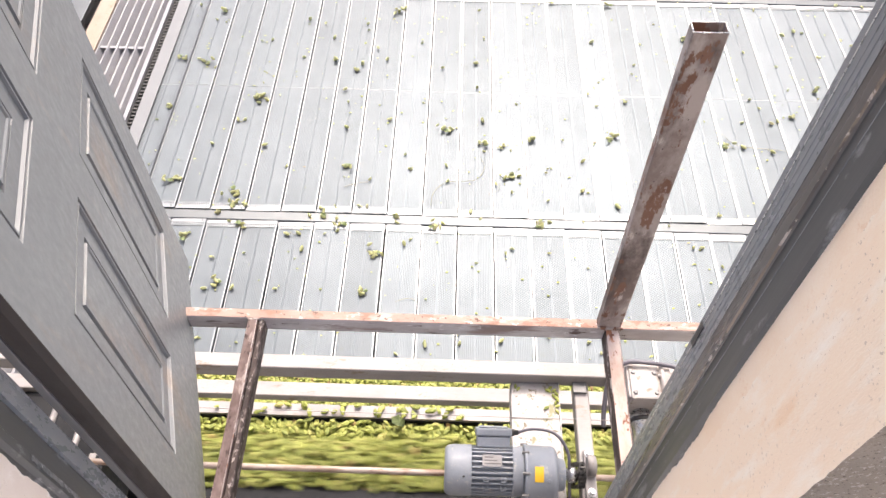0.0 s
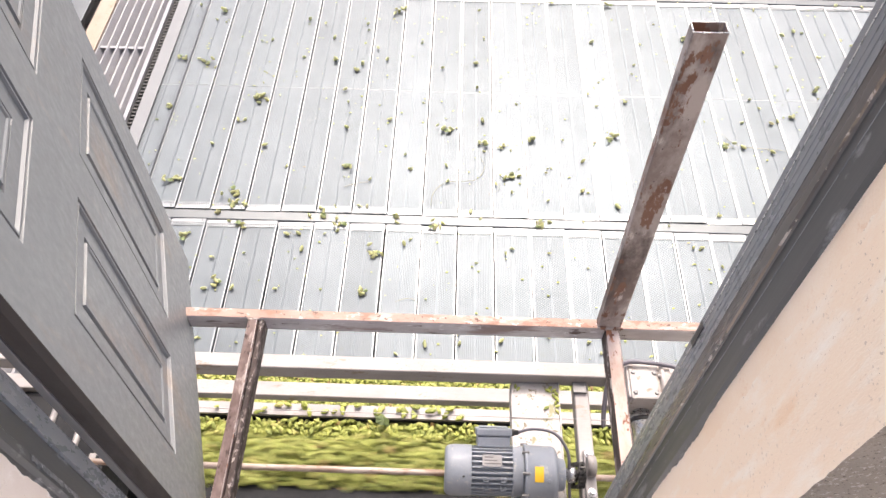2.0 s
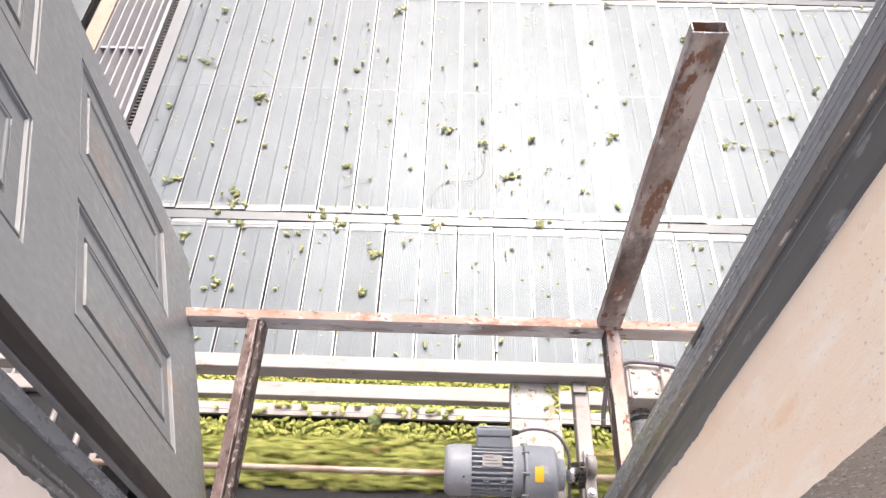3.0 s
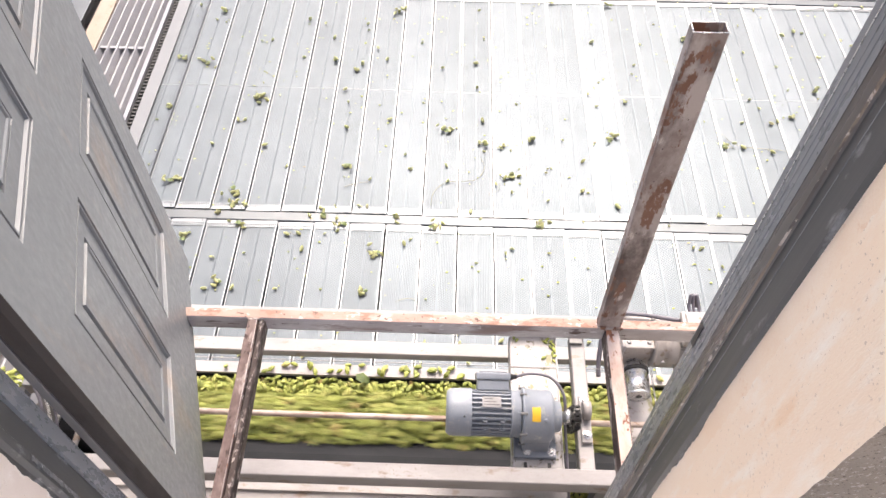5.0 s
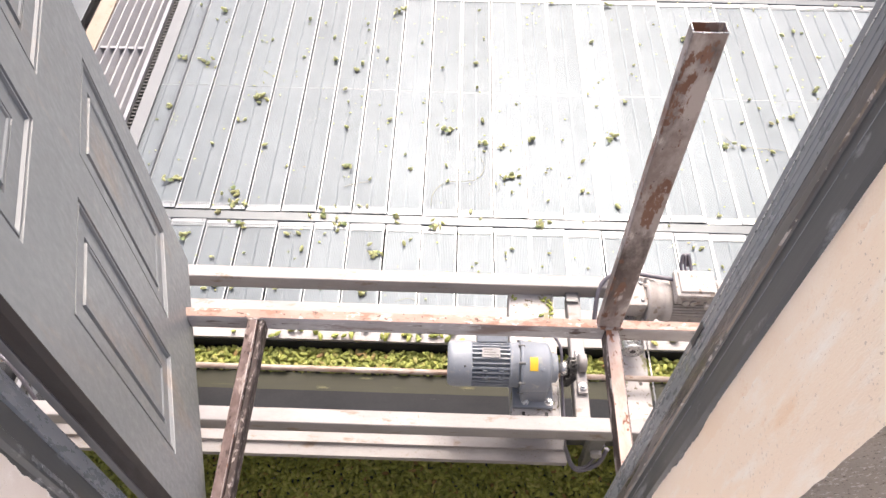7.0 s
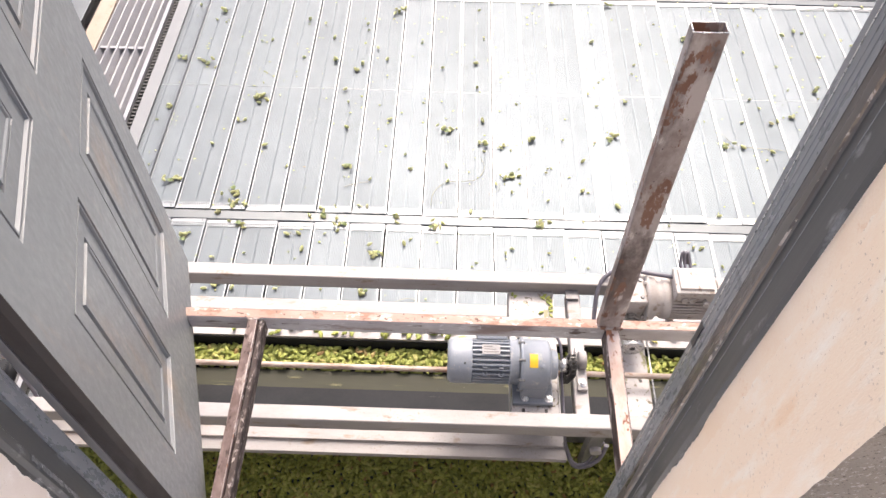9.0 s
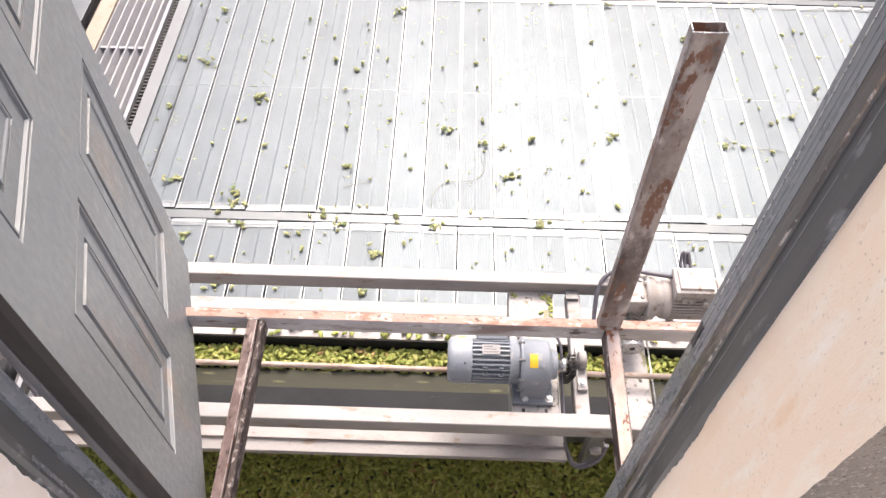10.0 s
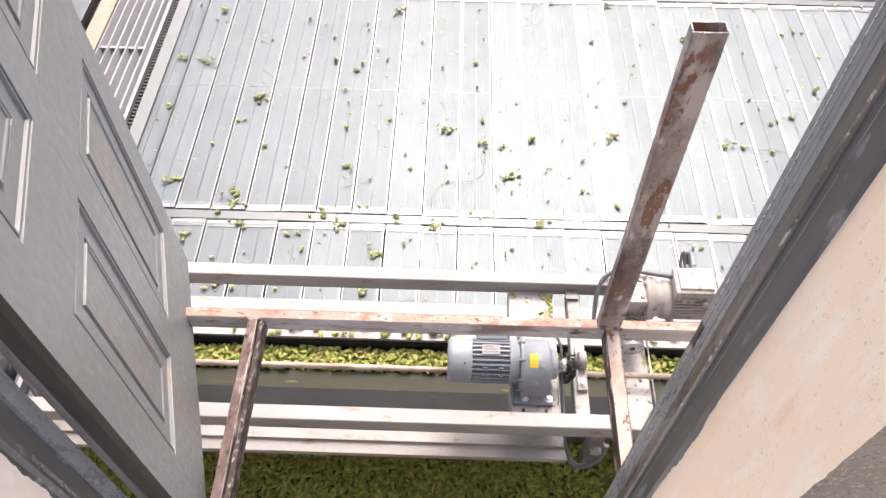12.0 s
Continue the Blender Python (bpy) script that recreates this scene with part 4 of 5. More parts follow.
    add_pipe(bm, [(-1.40, 1.03, 0.86), (-1.35, 1.06, 0.92), (-1.30, 1.04, 0.93), (-1.26, 1.00, 0.87), (-1.24, 0.97, 0.80)], 0.006)
    part("cable", bm, CABLE, c)
    # drive housing over the belt's end
    bm = bmesh.new()
    add_prism(bm, [(1.19, 0.24), (1.19, 0.44), (1.24, 0.52), (1.46, 0.52), (1.50, 0.46), (1.50, 0.27)], -1.46, -1.05, "YZ")
    part("end_housing", bm, SKIRT, c, "dark sheet housing over the belt's end")
    for x, y0, y1 in ((-1.23, 1.02, 1.41), (-1.135, 1.00, 1.41)):
        bm = bmesh.new()
        add_pipe(bm, [(x, y0, 0.70), (x, y1, 0.70)], 0.010, 10)
        part("tie_rod", bm, DUSTY, c)
    box_part("rod_bracket", (-1.10, -1.045, 1.12, 1.20, 0.56, 0.66), DUSTY, c, 0.003)
    box_part("chain_guard", (-1.06, -1.03, 1.00, 1.18, 0.46, 0.70), SKIRT, c, 0.003)
    for y in (1.03, 1.10):
        bm = bmesh.new()
        add_lathe(bm, [(-1.03, 0.006), (-1.022, 0.006)], "X", (0, y, 0.66), 8)
        part("bolt", bm, STEEL, c)
    bm = bmesh.new()
    add_lathe(bm, [(-1.02, 0.030), (-0.90, 0.030), (-0.895, 0.024)], "X", (0, 1.06, 0.55), 20)
    part("idler_roller", bm, DUSTY, c)
    bm = bmesh.new()
    add_box(bm, -1.42, -1.34, 1.00, 1.08, 0.80, 0.845, 0.004)
    add_lathe(bm, [(1.0, 0.02), (1.09, 0.02)], "Y", (-1.32, 0, 0.86), 14)
    part("limit_switch", bm, SKIRT, c, "small dark limit switch")
    for k, dx in enumerate((0.0, 0.018, 0.036)):
        bm = bmesh.new()
        add_pipe(bm, [(-1.305 + dx, 1.245, 0.79), (-1.275 + dx, 1.215, 0.86), (-1.235 + dx, 1.165, 0.885), (-1.200 + dx, 1.105, 0.85), (-1.190 + dx, 1.05, 0.79)], 0.0055 - 0.001 * k)
        part("hose", bm, (CABLE, STEEL, CABLE)[k], c)
    for x, y in ((-1.29, 1.17), (-1.25, 1.10)):
        bm = bmesh.new()
        add_box(bm, x, x + 0.030, y, y + 0.045, 0.70, 0.83, 0.003)
        add_box(bm, x - 0.010, x + 0.040, y - 0.010, y + 0.055, 0.690, 0.6995, 0.002)
        part("valve_block", bm, ZINCDARK, c, "small grey valve block")
    bm = bmesh.new()
    add_lathe(bm, [(-0.92, 0.026), (-0.80, 0.026), (-0.796, 0.020)], "X", (0, 1.00, 0.70), 20)
    part("guide_roller", bm, DUSTY, c)
    return c


CARRIAGE = carriage()

# hops left on the trough's side ledge, riding with the carriage
shelf = new("hop_layer", hop_mass("hop_layer", strewn(XA, 1.6, 1.424, 1.520, 0.160, 1200, 31, 0.006) + strewn(XA, 1.6, 1.424, 1.520, 0.188, 1400, 32, 0.007), HOPS, 5, (0.024, 0.036)))
tagged(shelf, "green hop cones lying along the trough's side", "hops", kind="stuff")
edge_places = [(x, random.Random(int(x * 999)).uniform(1.530, 1.570), 0.262) for x in np.random.default_rng(8).uniform(-0.9, 1.1, 38)]
edge_hops = new("hop_strays", hop_mass("hop_strays", edge_places, HOPS, 6))
crushed = [(0.337, 1.395), (0.343, 1.384), (0.334, 1.376), (0.344, 1.366), (0.339, 1.353), (0.345, 1.342), (0.325, 1.402), (0.318, 1.393), (0.217, 1.405), (0.226, 1.396), (0.342, 1.325), (0.310, 1.335), (0.300, 1.195)]
plate_hops = new("crushed_hops", hop_mass("crushed_hops", [(x, y, 0.7985) for x, y in crushed], HOPS, 17, (0.014, 0.024), 0.3))
tagged(plate_hops, "crushed green hop bits on the motor plate", "hops", kind="stuff")
tagged(edge_hops, "stray green hop cones on the trough's edge", "hops", kind="stuff")

# ---- moving load of hops on the belt, in rigid stretches
PIECE = 0.60


def heap_top(x, y):
    return 0.188 + 0.050 * (1 - ((y - 1.385) / 0.16) ** 2) + 0.010 * math.sin(9 * x) * math.cos(23 * y)


load_meshes = []
for s in range(3):
    pl = strewn(0, PIECE, 1.262, 1.515, 0.2, 380, 60 + s, 0.007, top=heap_top) + strewn(0, PIECE, 1.265, 1.515, 0.2, 280, 70 + s, 0.006, top=lambda x, y: heap_top(x, y) - 0.020) + strewn(0, PIECE, 1.265, 1.505, 0.2, 220, 80 + s, 0.006, top=lambda x, y: heap_top(x, y) - 0.038)
    load_meshes.append(hop_mass("hop_load", pl, HOPS, 90 + s, (0.026, 0.040), 0.6))
thin = []
for s in range(2):
    pl = strewn(0, PIECE, 1.275, 1.50, 0.2, 250 - 90 * s, 64 + s, 0.006, top=lambda x, y: heap_top(x, y) - 0.024 - 0.012 * s) + strewn(0, PIECE, 1.30, 1.50, 0.186, 160, 74 + s, 0.005)
    if s == 1:
        pick = random.Random(3)
        pl = [p for p in pl if pick.random() > p[0] / PIECE]
    thin.append(hop_mass("hop_load", pl, HOPS, 94 + s, flat=0.6))
LOADS = []
for i in range(22):
    ob = new("hop_load", thin[1 - i] if i < 2 else load_meshes[i % 3])
    tagged(ob, "heaped green hop cones running on the belt", "hops", "hop load on the belt", "stuff")
    LOADS.append(ob)
rim_meshes = [hop_mass("hop_rim", strewn(0, PIECE, 1.455, 1.520, 0.236, 105, 40 + s, 0.007) + strewn(0, PIECE, 1.46, 1.520, 0.219, 100, 50 + s, 0.006), HOPS, 44 + s, (0.024, 0.036)) for s in range(2)]
RIMS = []
for i in range(5):
    ob = new("hop_rim", rim_meshes[i % 2])
    tagged(ob, "slow green hop cones dragging along the trough's side", "hops", "hop rim in the trough", "stuff")
    RIMS.append(ob)

bm = bmesh.new()
ring = []
for k in range(14):
    a = 2 * math.pi * k / 14
    r = 0.030 * (1 + 0.35 * math.cos(a)) * (1 + 0.10 * (-1) ** k)
    ring.append(bm.verts.new((r * math.cos(a) * 0.8, r * math.sin(a), 0.004 * math.cos(2 * a))))
mid = bm.verts.new((0.004, 0, 0.008))
for k in range(14):
    bm.faces.new((ring[k], ring[(k + 1) % 14], mid))
bmesh.ops.solidify(bm, geom=bm.faces[:], thickness=0.001)
HLEAF = part("hop_leaf", bm, LEAF)
tagged(HLEAF, "dark green hop leaf riding on the hop heap", "leaf")

SCRAPS = []
bm = bmesh.new()
add_prism(bm, [(-0.012, -0.003), (-0.004, -0.0055), (0.009, -0.004), (0.013, 0.001), (0.004, 0.005), (-0.008, 0.004)], 0.0, 0.0018, "XY")
scrap_mesh = mesh_of("belt_scrap", bm, STALK)
for i in range(44):
    ob = new("belt_scrap", scrap_mesh)
    tagged(ob, "pale flattened hop scrap running on the belt", "hop scrap", "hop scraps on the belt", "stuff")
    SCRAPS.append(ob)

# ---- bed of hops on the drying floor
bed_near = strewn(-1.56, 1.00, 0.50, 1.50, 0.034, 12500, 11, 0.006, edge=0.018)
bed_under = strewn(-1.56, 1.00, 0.50, 1.47, 0.023, 12500, 12, 0.004, edge=0.010)
bed = new("hop_bed", hop_mass("hop_bed", bed_near + bed_under, HOPS, 13, (0.020, 0.031)))
tagged(bed, "bed of green hop cones spread on the drying floor", "hops", kind="stuff")
fl = strewn(-1.56, 1.10, 1.22, 1.50, 0.030, 3000, 21, 0.007, edge=0.02) + strewn(-1.56, 1.10, 1.22, 1.48, 0.016, 2000, 22, 0.004, edge=0.01)
FLOW = new("hop_drift", hop_mass("hop_drift", fl, HOPS, 23, (0.017, 0.028)))
tagged(FLOW, "drift of green hop cones sliding ahead of the trough", "hops", kind="stuff")


# ---- single hops and clumps strewn over the bare slats
def add_leaf(bm, x, y, z, r, turn):
    """A small crumpled leaf with a notched outline."""
    rim = []
    for k in range(10):
        a = 2 * math.pi * k / 10
        q = r * (1 + 0.35 * math.cos(a)) * (1.12 if k % 2 else 0.86)
        rim.append(bm.verts.new((x + q * math.cos(a + turn), y + 0.8 * q * math.sin(a + turn), z + 0.3 * r * math.cos(2 * a))))
    mid = bm.verts.new((x, y, z + 0.25 * r))
    for k in range(10):
        bm.faces.new((rim[k], rim[(k + 1) % 10], mid))


def hop_single(name, seed):
    m = hop_mass(name, [(0, 0, 0.0105)], HOPONE, seed, (0.033, 0.040), 0.5, LOOSE)
    return m


single_meshes = [hop_single("hop_cone", s) for s in range(5)]
HOPS_FAR_LEFT = [(-1.6, 4.01, 0.7), (-1.47, 3.87, 0.5), (-1.41, 3.85, 0.4), (-1.5, 3.5, 0.7), (-1.39, 3.43, 0.6), (-1.1, 3.69, 0.7), (-1.16, 3.68, 0.5), (-0.9, 3.9, 0.9), (-0.8, 3.86, 0.7), (-0.73, 3.73, 0.8), (-0.89, 3.54, 0.7), (-0.54, 3.87, 0.6), (-0.53, 3.81, 0.5), (-0.46, 3.64, 0.8), (-0.2, 3.7, 0.6), (-0.54, 3.5, 0.95), (-0.4, 3.54, 0.8), (-0.07, 3.48, 0.7), (-0.62, 3.27, 0.9), (-0.98, 3.21, 0.4), (-1.09, 3.31, 0.4), (0.14, 4.03, 0.6), (0.13, 3.32, 0.7)]
HOPS_FAR_RIGHT = [(0.52, 4.11, 0.5), (0.82, 3.75, 0.9), (1.11, 3.74, 0.6), (1.22, 3.94, 0.4), (0.54, 3.7, 0.35), (1.03, 3.47, 0.5), (0.83, 3.39, 0.4), (0.86, 3.42, 0.4), (1.05, 3.55, 0.5), (0.76, 3.29, 0.6), (0.38, 3.2, 0.4), (1.87, 4.11, 0.6), (1.99, 3.86, 1.0), (2.07, 3.9, 0.9), (2.12, 3.89, 0.6), (2.16, 3.66, 0.9), (2.34, 3.83, 0.6), (2.39, 3.78, 0.6), (1.72, 3.69, 0.6), (1.89, 3.57, 0.6), (1.63, 3.44, 0.7), (1.67, 3.28, 0.7), (1.71, 3.21, 0.6), (1.91, 3.37, 0.5), (2.09, 3.4, 0.6), (2.57, 4.17, 0.7), (1.73, 4.17, 0.6), (1.4, 4.16, 0.5), (1.74, 3.95, 0.4)]
HOPS_MIDDLE_LEFT = [(-1.62, 2.99, 0.5), (-1.57, 2.76, 0.4), (-0.59, 3.17, 0.6), (-1.28, 2.82, 0.8), (-1.0, 2.82, 0.9), (-0.58, 2.97, 0.95), (-0.35, 3.04, 0.9), (-0.17, 3.18, 0.5), (-0.25, 2.78, 0.6), (-0.21, 2.68, 0.6), (-0.86, 2.68, 0.5), (-0.04, 3.06, 0.4), (-0.03, 2.71, 0.7), (0.16, 3.05, 1.0), (0.17, 2.82, 0.5), (-0.0, 2.98, 0.4), (0.02, 2.99, 0.5), (-1.58, 2.66, 0.4), (-0.86, 2.67, 0.6), (-0.42, 2.6, 0.6), (-0.22, 2.68, 0.6), (-0.02, 2.6, 0.8), (-0.65, 2.4, 0.8), (-0.46, 2.42, 0.6), (-0.42, 2.42, 0.6), (-0.58, 2.42, 0.4), (0.23, 2.59, 0.7), (0.1, 2.4, 0.9)]
HOPS_MIDDLE_RIGHT = [(0.8, 3.19, 0.6), (0.35, 3.19, 0.5), (0.31, 2.83, 0.5), (0.59, 2.92, 0.6), (0.69, 2.77, 0.8), (0.5, 2.71, 0.4), (0.35, 2.7, 0.4), (1.59, 3.09, 0.7), (1.75, 3.09, 0.9), (1.79, 3.11, 0.8), (1.83, 3.14, 0.5), (1.56, 2.9, 0.9), (1.71, 2.87, 0.95), (1.75, 2.76, 0.5), (0.35, 2.65, 0.8), (0.49, 2.68, 0.5), (0.52, 2.71, 0.4), (0.31, 2.54, 0.6), (0.67, 2.56, 0.95), (0.7, 2.55, 0.5), (0.49, 2.49, 0.6), (0.84, 2.46, 1.0), (1.34, 2.42, 0.8)]
HOPS_NEAR = [(-0.7, 2.35, 0.8), (-0.55, 2.26, 0.7), (-1.09, 2.3, 0.6), (-1.01, 2.26, 0.6), (-1.27, 2.22, 0.6), (-1.13, 2.08, 0.7), (-0.98, 2.11, 0.5), (-0.61, 2.24, 0.5), (-0.71, 2.14, 0.9), (-0.22, 2.19, 0.9), (-0.19, 2.22, 0.6), (-1.13, 1.9, 0.8), (-1.0, 1.91, 0.9), (-1.08, 1.92, 0.5), (-0.8, 1.91, 0.7), (0.15, 2.36, 0.6), (0.49, 2.35, 0.8), (0.66, 2.36, 0.4), (0.3, 2.18, 0.6), (0.27, 2.15, 0.6), (0.27, 2.12, 0.4), (0.13, 2.09, 0.5), (0.48, 2.16, 0.6), (0.66, 2.08, 0.4), (1.18, 2.22, 0.7), (1.22, 2.22, 0.8), (1.08, 2.23, 0.3), (1.3, 2.11, 0.6), (1.16, 2.12, 0.3), (1.08, 2.35, 0.5)]
SPRIGS_FAR = [(-1.43, 3.96, 3), (-1.6, 3.51, 4), (-1.45, 3.48, 3), (-1.58, 3.11, 2), (-1.09, 3.18, 8), (-0.35, 4.01, 6), (-0.7, 3.53, 3), (-0.57, 3.44, 2), (-1.16, 2.99, 2), (-0.55, 2.68, 4), (-0.05, 2.98, 6), (0.6, 4.12, 2), (0.95, 4.12, 3), (1.38, 3.8, 4), (0.12, 3.53, 2), (0.96, 3.24, 2), (0.16, 2.87, 3), (0.26, 2.85, 2), (0.42, 2.92, 4), (0.86, 2.95, 6), (2.06, 3.36, 3), (1.88, 3.14, 2), (1.48, 2.91, 4), (2.41, 4.18, 2), (-1.43, 2.56, 6), (0.26, 2.64, 2), (0.31, 2.65, 4)]
SPRIGS_NEAR = [(-1.11, 2.49, 5), (-1.08, 2.41, 7), (-1.16, 2.35, 2), (-0.64, 2.35, 3), (-0.27, 2.34, 3), (-0.55, 2.31, 3), (-1.03, 2.28, 3), (-1.3, 2.2, 4), (-0.77, 2.23, 2), (-0.35, 2.12, 9), (-0.06, 2.31, 6), (-0.4, 1.9, 3), (0.44, 2.34, 6), (-1.07, 1.94, 4)]
rng = random.Random(77)
SINGLES = HOPS_FAR_LEFT + HOPS_FAR_RIGHT + HOPS_MIDDLE_LEFT + HOPS_MIDDLE_RIGHT + HOPS_NEAR
for i in range(42):
    SINGLES.append((rng.uniform(-1.4, 1.2), rng.uniform(1.54, 1.80), rng.uniform(0.45, 0.85)))
for i, (x, y, s) in enumerate(SINGLES):
    ob = new("hop_cone", single_meshes[i % 5])
    ob.matrix_basis = Matrix.Translation((x, y, 0.0045)) @ pose(0, 0, 0, 0, 0, rng.uniform(0, 360)) @ Matrix.Scale(0.95 * s, 4)
    tagged(ob, "single green hop cone lying on the metal slats", "hop cone", "hop cones strewn on the slats")
for i, (x, y, n) in enumerate(SPRIGS_FAR + SPRIGS_NEAR):
    sp = empty("hop_sprig", "small sprig of green hop cones on the metal slats", "hop sprig", "hop sprigs strewn on the slats", at=(x, y, 0.0045))
    spread = 0.009 + 0.0018 * n
    for k in range(n):
        co = new("cone", single_meshes[k % 5])
        co.parent = sp
        co.matrix_basis = Matrix.Translation((rng.gauss(0, spread), rng.gauss(0, spread * 0.7), 0.012 if k % 3 == 2 else 0)) @ pose(0, 0, 0, 0, 0, rng.uniform(0, 360)) @ Matrix.Scale(rng.uniform(0.6, 0.9), 4)
    bm = bmesh.new()
    turn = rng.uniform(0, 6.3)
    pts = [(r * math.cos(turn + 0.5 * r / spread) * 1.6, r * math.sin(turn + 0.5 * r / spread), 0.006) for r in (-1.2 * spread, -0.4 * spread, 0.4 * spread, 1.4 * spread)]
    add_pipe(bm, pts, 0.0014, 5)
    part("stalk", bm, STALK, sp)
    if n > 2:
        bm = bmesh.new()
        px, py, turn = rng.gauss(0, spread), rng.gauss(0, spread), rng.uniform(0, 6.3)
        add_leaf(bm, px, py, 0.012, rng.uniform(0.010, 0.017), turn)
        part("leaf", bm, LEAF, sp)


def flecks():
    rg = np.random.default_rng(19)
    V, F = [], []
    for k in range(520):
        x, y, r, a = rg.uniform(-1.6, 2.3), rg.uniform(1.5, 4.15), rg.uniform(0.002, 0.006), rg.uniform(0, 6.3)
        o = len(V)
        for i in range(5):
            b = a + 2 * math.pi * i / 5
            V.append((x + r * math.cos(b) * 1.4, y + r * math.sin(b), 0.0055 + 0.002 * (i % 2)))
        V.append((x, y, 0.0085))
        F += [(o + i, o + (i + 1) % 5, o + 5) for i in range(5)]
    me = bpy.data.meshes.new("hop_flecks")
    me.from_pydata(V, [], F)
    me.materials.append(HOPS)
    tagged(new("hop_flecks", me), "tiny loose hop bracts littering the metal slats", "hop debris", kind="stuff")


flecks()


def vine(x, y, pts):
    bm = bmesh.new()
    add_pipe(bm, [(a, b, 0.006) for a, b in pts], 0.0010, 5)
    ob = part("hop_stalk", bm, STALK)
    ob.location = (x, y, 0.004)
    tagged(ob, "thin dry curled hop stalk on the metal slats", "hop stalk", "hop stalks on the slats")


vine(0.15, 2.72, [(0.0, 0.05), (0.02, -0.02), (-0.02, -0.10), (-0.10, -0.12), (-0.18, -0.13), (-0.24, -0.20), (-0.25, -0.28)])
vine(1.52, 2.92, [(-0.06, 0.08), (0.0, 0.0), (0.10, -0.02), (0.22, -0.03), (0.32, -0.05)])
vine(1.25, 3.50, [(-0.02, 0.10), (0.06, 0.04), (0.10, -0.06)])
vine(0.25, 2.55, [(0.0, 0.06), (-0.01, 0.0), (-0.06, -0.03)])
vine(-0.50, 2.56, [(-0.05, -0.02), (0.02, 0.01), (0.07, 0.02)])
vine(-0.20, 1.86, [(-0.04, 0.0), (0.02, 0.02), (0.06, 0.0)])

# ---- drying floor of ribbed metal slats
SLAT_W, SEAM0 = 0.1766, -1.553


def slat_mesh(length, seam=None):
    """One ribbed slat: lips at both sides, ribs, a plain band down the middle, and a toothed plate with a rivet at both ends."""
    w = SLAT_W - 0.0062
    prof = [(-0.0014, -0.012), (-0.0014, 0.0022), (0, 0.0040), (0.0012, 0.0048), (0.0046, 0.0048), (0.0054, 0.001)]
    n = 9
    for a0, a1 in ((0.0060, w / 2 - 0.0055), (w / 2 + 0.0055, w - 0.0085)):
        st = (a1 - a0) / n
        for k in range(n):
            u = a0 + k * st
            prof += [(u, 0.0012), (u + 0.0016, 0.0016), (u + st - 0.0022, 0.0016), (u + st - 0.0006, 0.0012)]
        if a1 < w * 0.7:
            prof += [(w / 2 - 0.0050, 0.0022), (w / 2 - 0.0012, 0.0022), (w / 2, 0.0014), (w / 2 + 0.0012, 0.0022), (w / 2 + 0.0050, 0.0022)]
    prof += [(w - 0.0070, 0.001), (w - 0.0062, 0.0054), (w - 0.0012, 0.0056), (w, 0.0042), (w, -0.012)]
    V, F, bright, plain = [], [], [], []
    for y in (0, length):
        V += [(u, y, z) for u, z in prof]
    m = len(prof)
    for k in range(m - 1):
        F.append((k, k + 1, m + k + 1, m + k))
    F.append((m - 1, 0, m, 2 * m - 1))
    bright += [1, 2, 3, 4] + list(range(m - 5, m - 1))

    def block(u0, u1, y0, y1, z0, z1):
        o = len(V)
        V.extend([(u0, y0, z0), (u1, y0, z0), (u1, y1, z0), (u0, y1, z0), (u0, y0, z1), (u1, y0, z1), (u1, y1, z1), (u0, y1, z1)])
        for f in ((0, 1, 5, 4), (1, 2, 6, 5), (2, 3, 7, 6), (3, 0, 4, 7), (4, 5, 6, 7)):
            plain.append(len(F))
            F.append(tuple(o + i for i in f))

    for y0, y1, t0, t1 in ((-0.001, 0.020, 0.020, 0.040), (length - 0.020, length + 0.001, length - 0.040, length - 0.020)):
        block(0.0015, w - 0.0015, y0, y1, -0.004, 0.0066)
        pitch = (w - 0.016) / 17
        for k in range(17):
            u = 0.0080 + k * pitch
            block(u, u + 0.55 * pitch, t0, t1, 0.0005, 0.0058)
        ym = (y0 + y1) / 2
        o = len(V)
        V += [(w - 0.018 + r * math.cos(k * math.pi / 3), ym + r * math.sin(k * math.pi / 3), z) for r, z in ((0.0050, 0.0064), (0.0042, 0.0092)) for k in range(6)]
        F += [(o + k, o + (k + 1) % 6, o + 6 + (k + 1) % 6, o + 6 + k) for k in range(6)] + [tuple(range(o + 6, o + 12))]
    if seam:
        block(0.006, w - 0.010, seam - 0.0013, seam + 0.0013, 0.0005, 0.0024)
        block(w - 0.018, w - 0.012, seam - 0.003, seam + 0.003, 0.0005, 0.0032)
    me = bpy.data.meshes.new("slat")
    me.from_pydata(V, [], F)
    me.materials.append(SLAT)
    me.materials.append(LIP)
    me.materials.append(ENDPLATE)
    # lip faces take the paler metal, which paints their bright lines
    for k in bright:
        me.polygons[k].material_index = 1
    for k in plain:
        me.polygons[k].material_index = 2
    return me


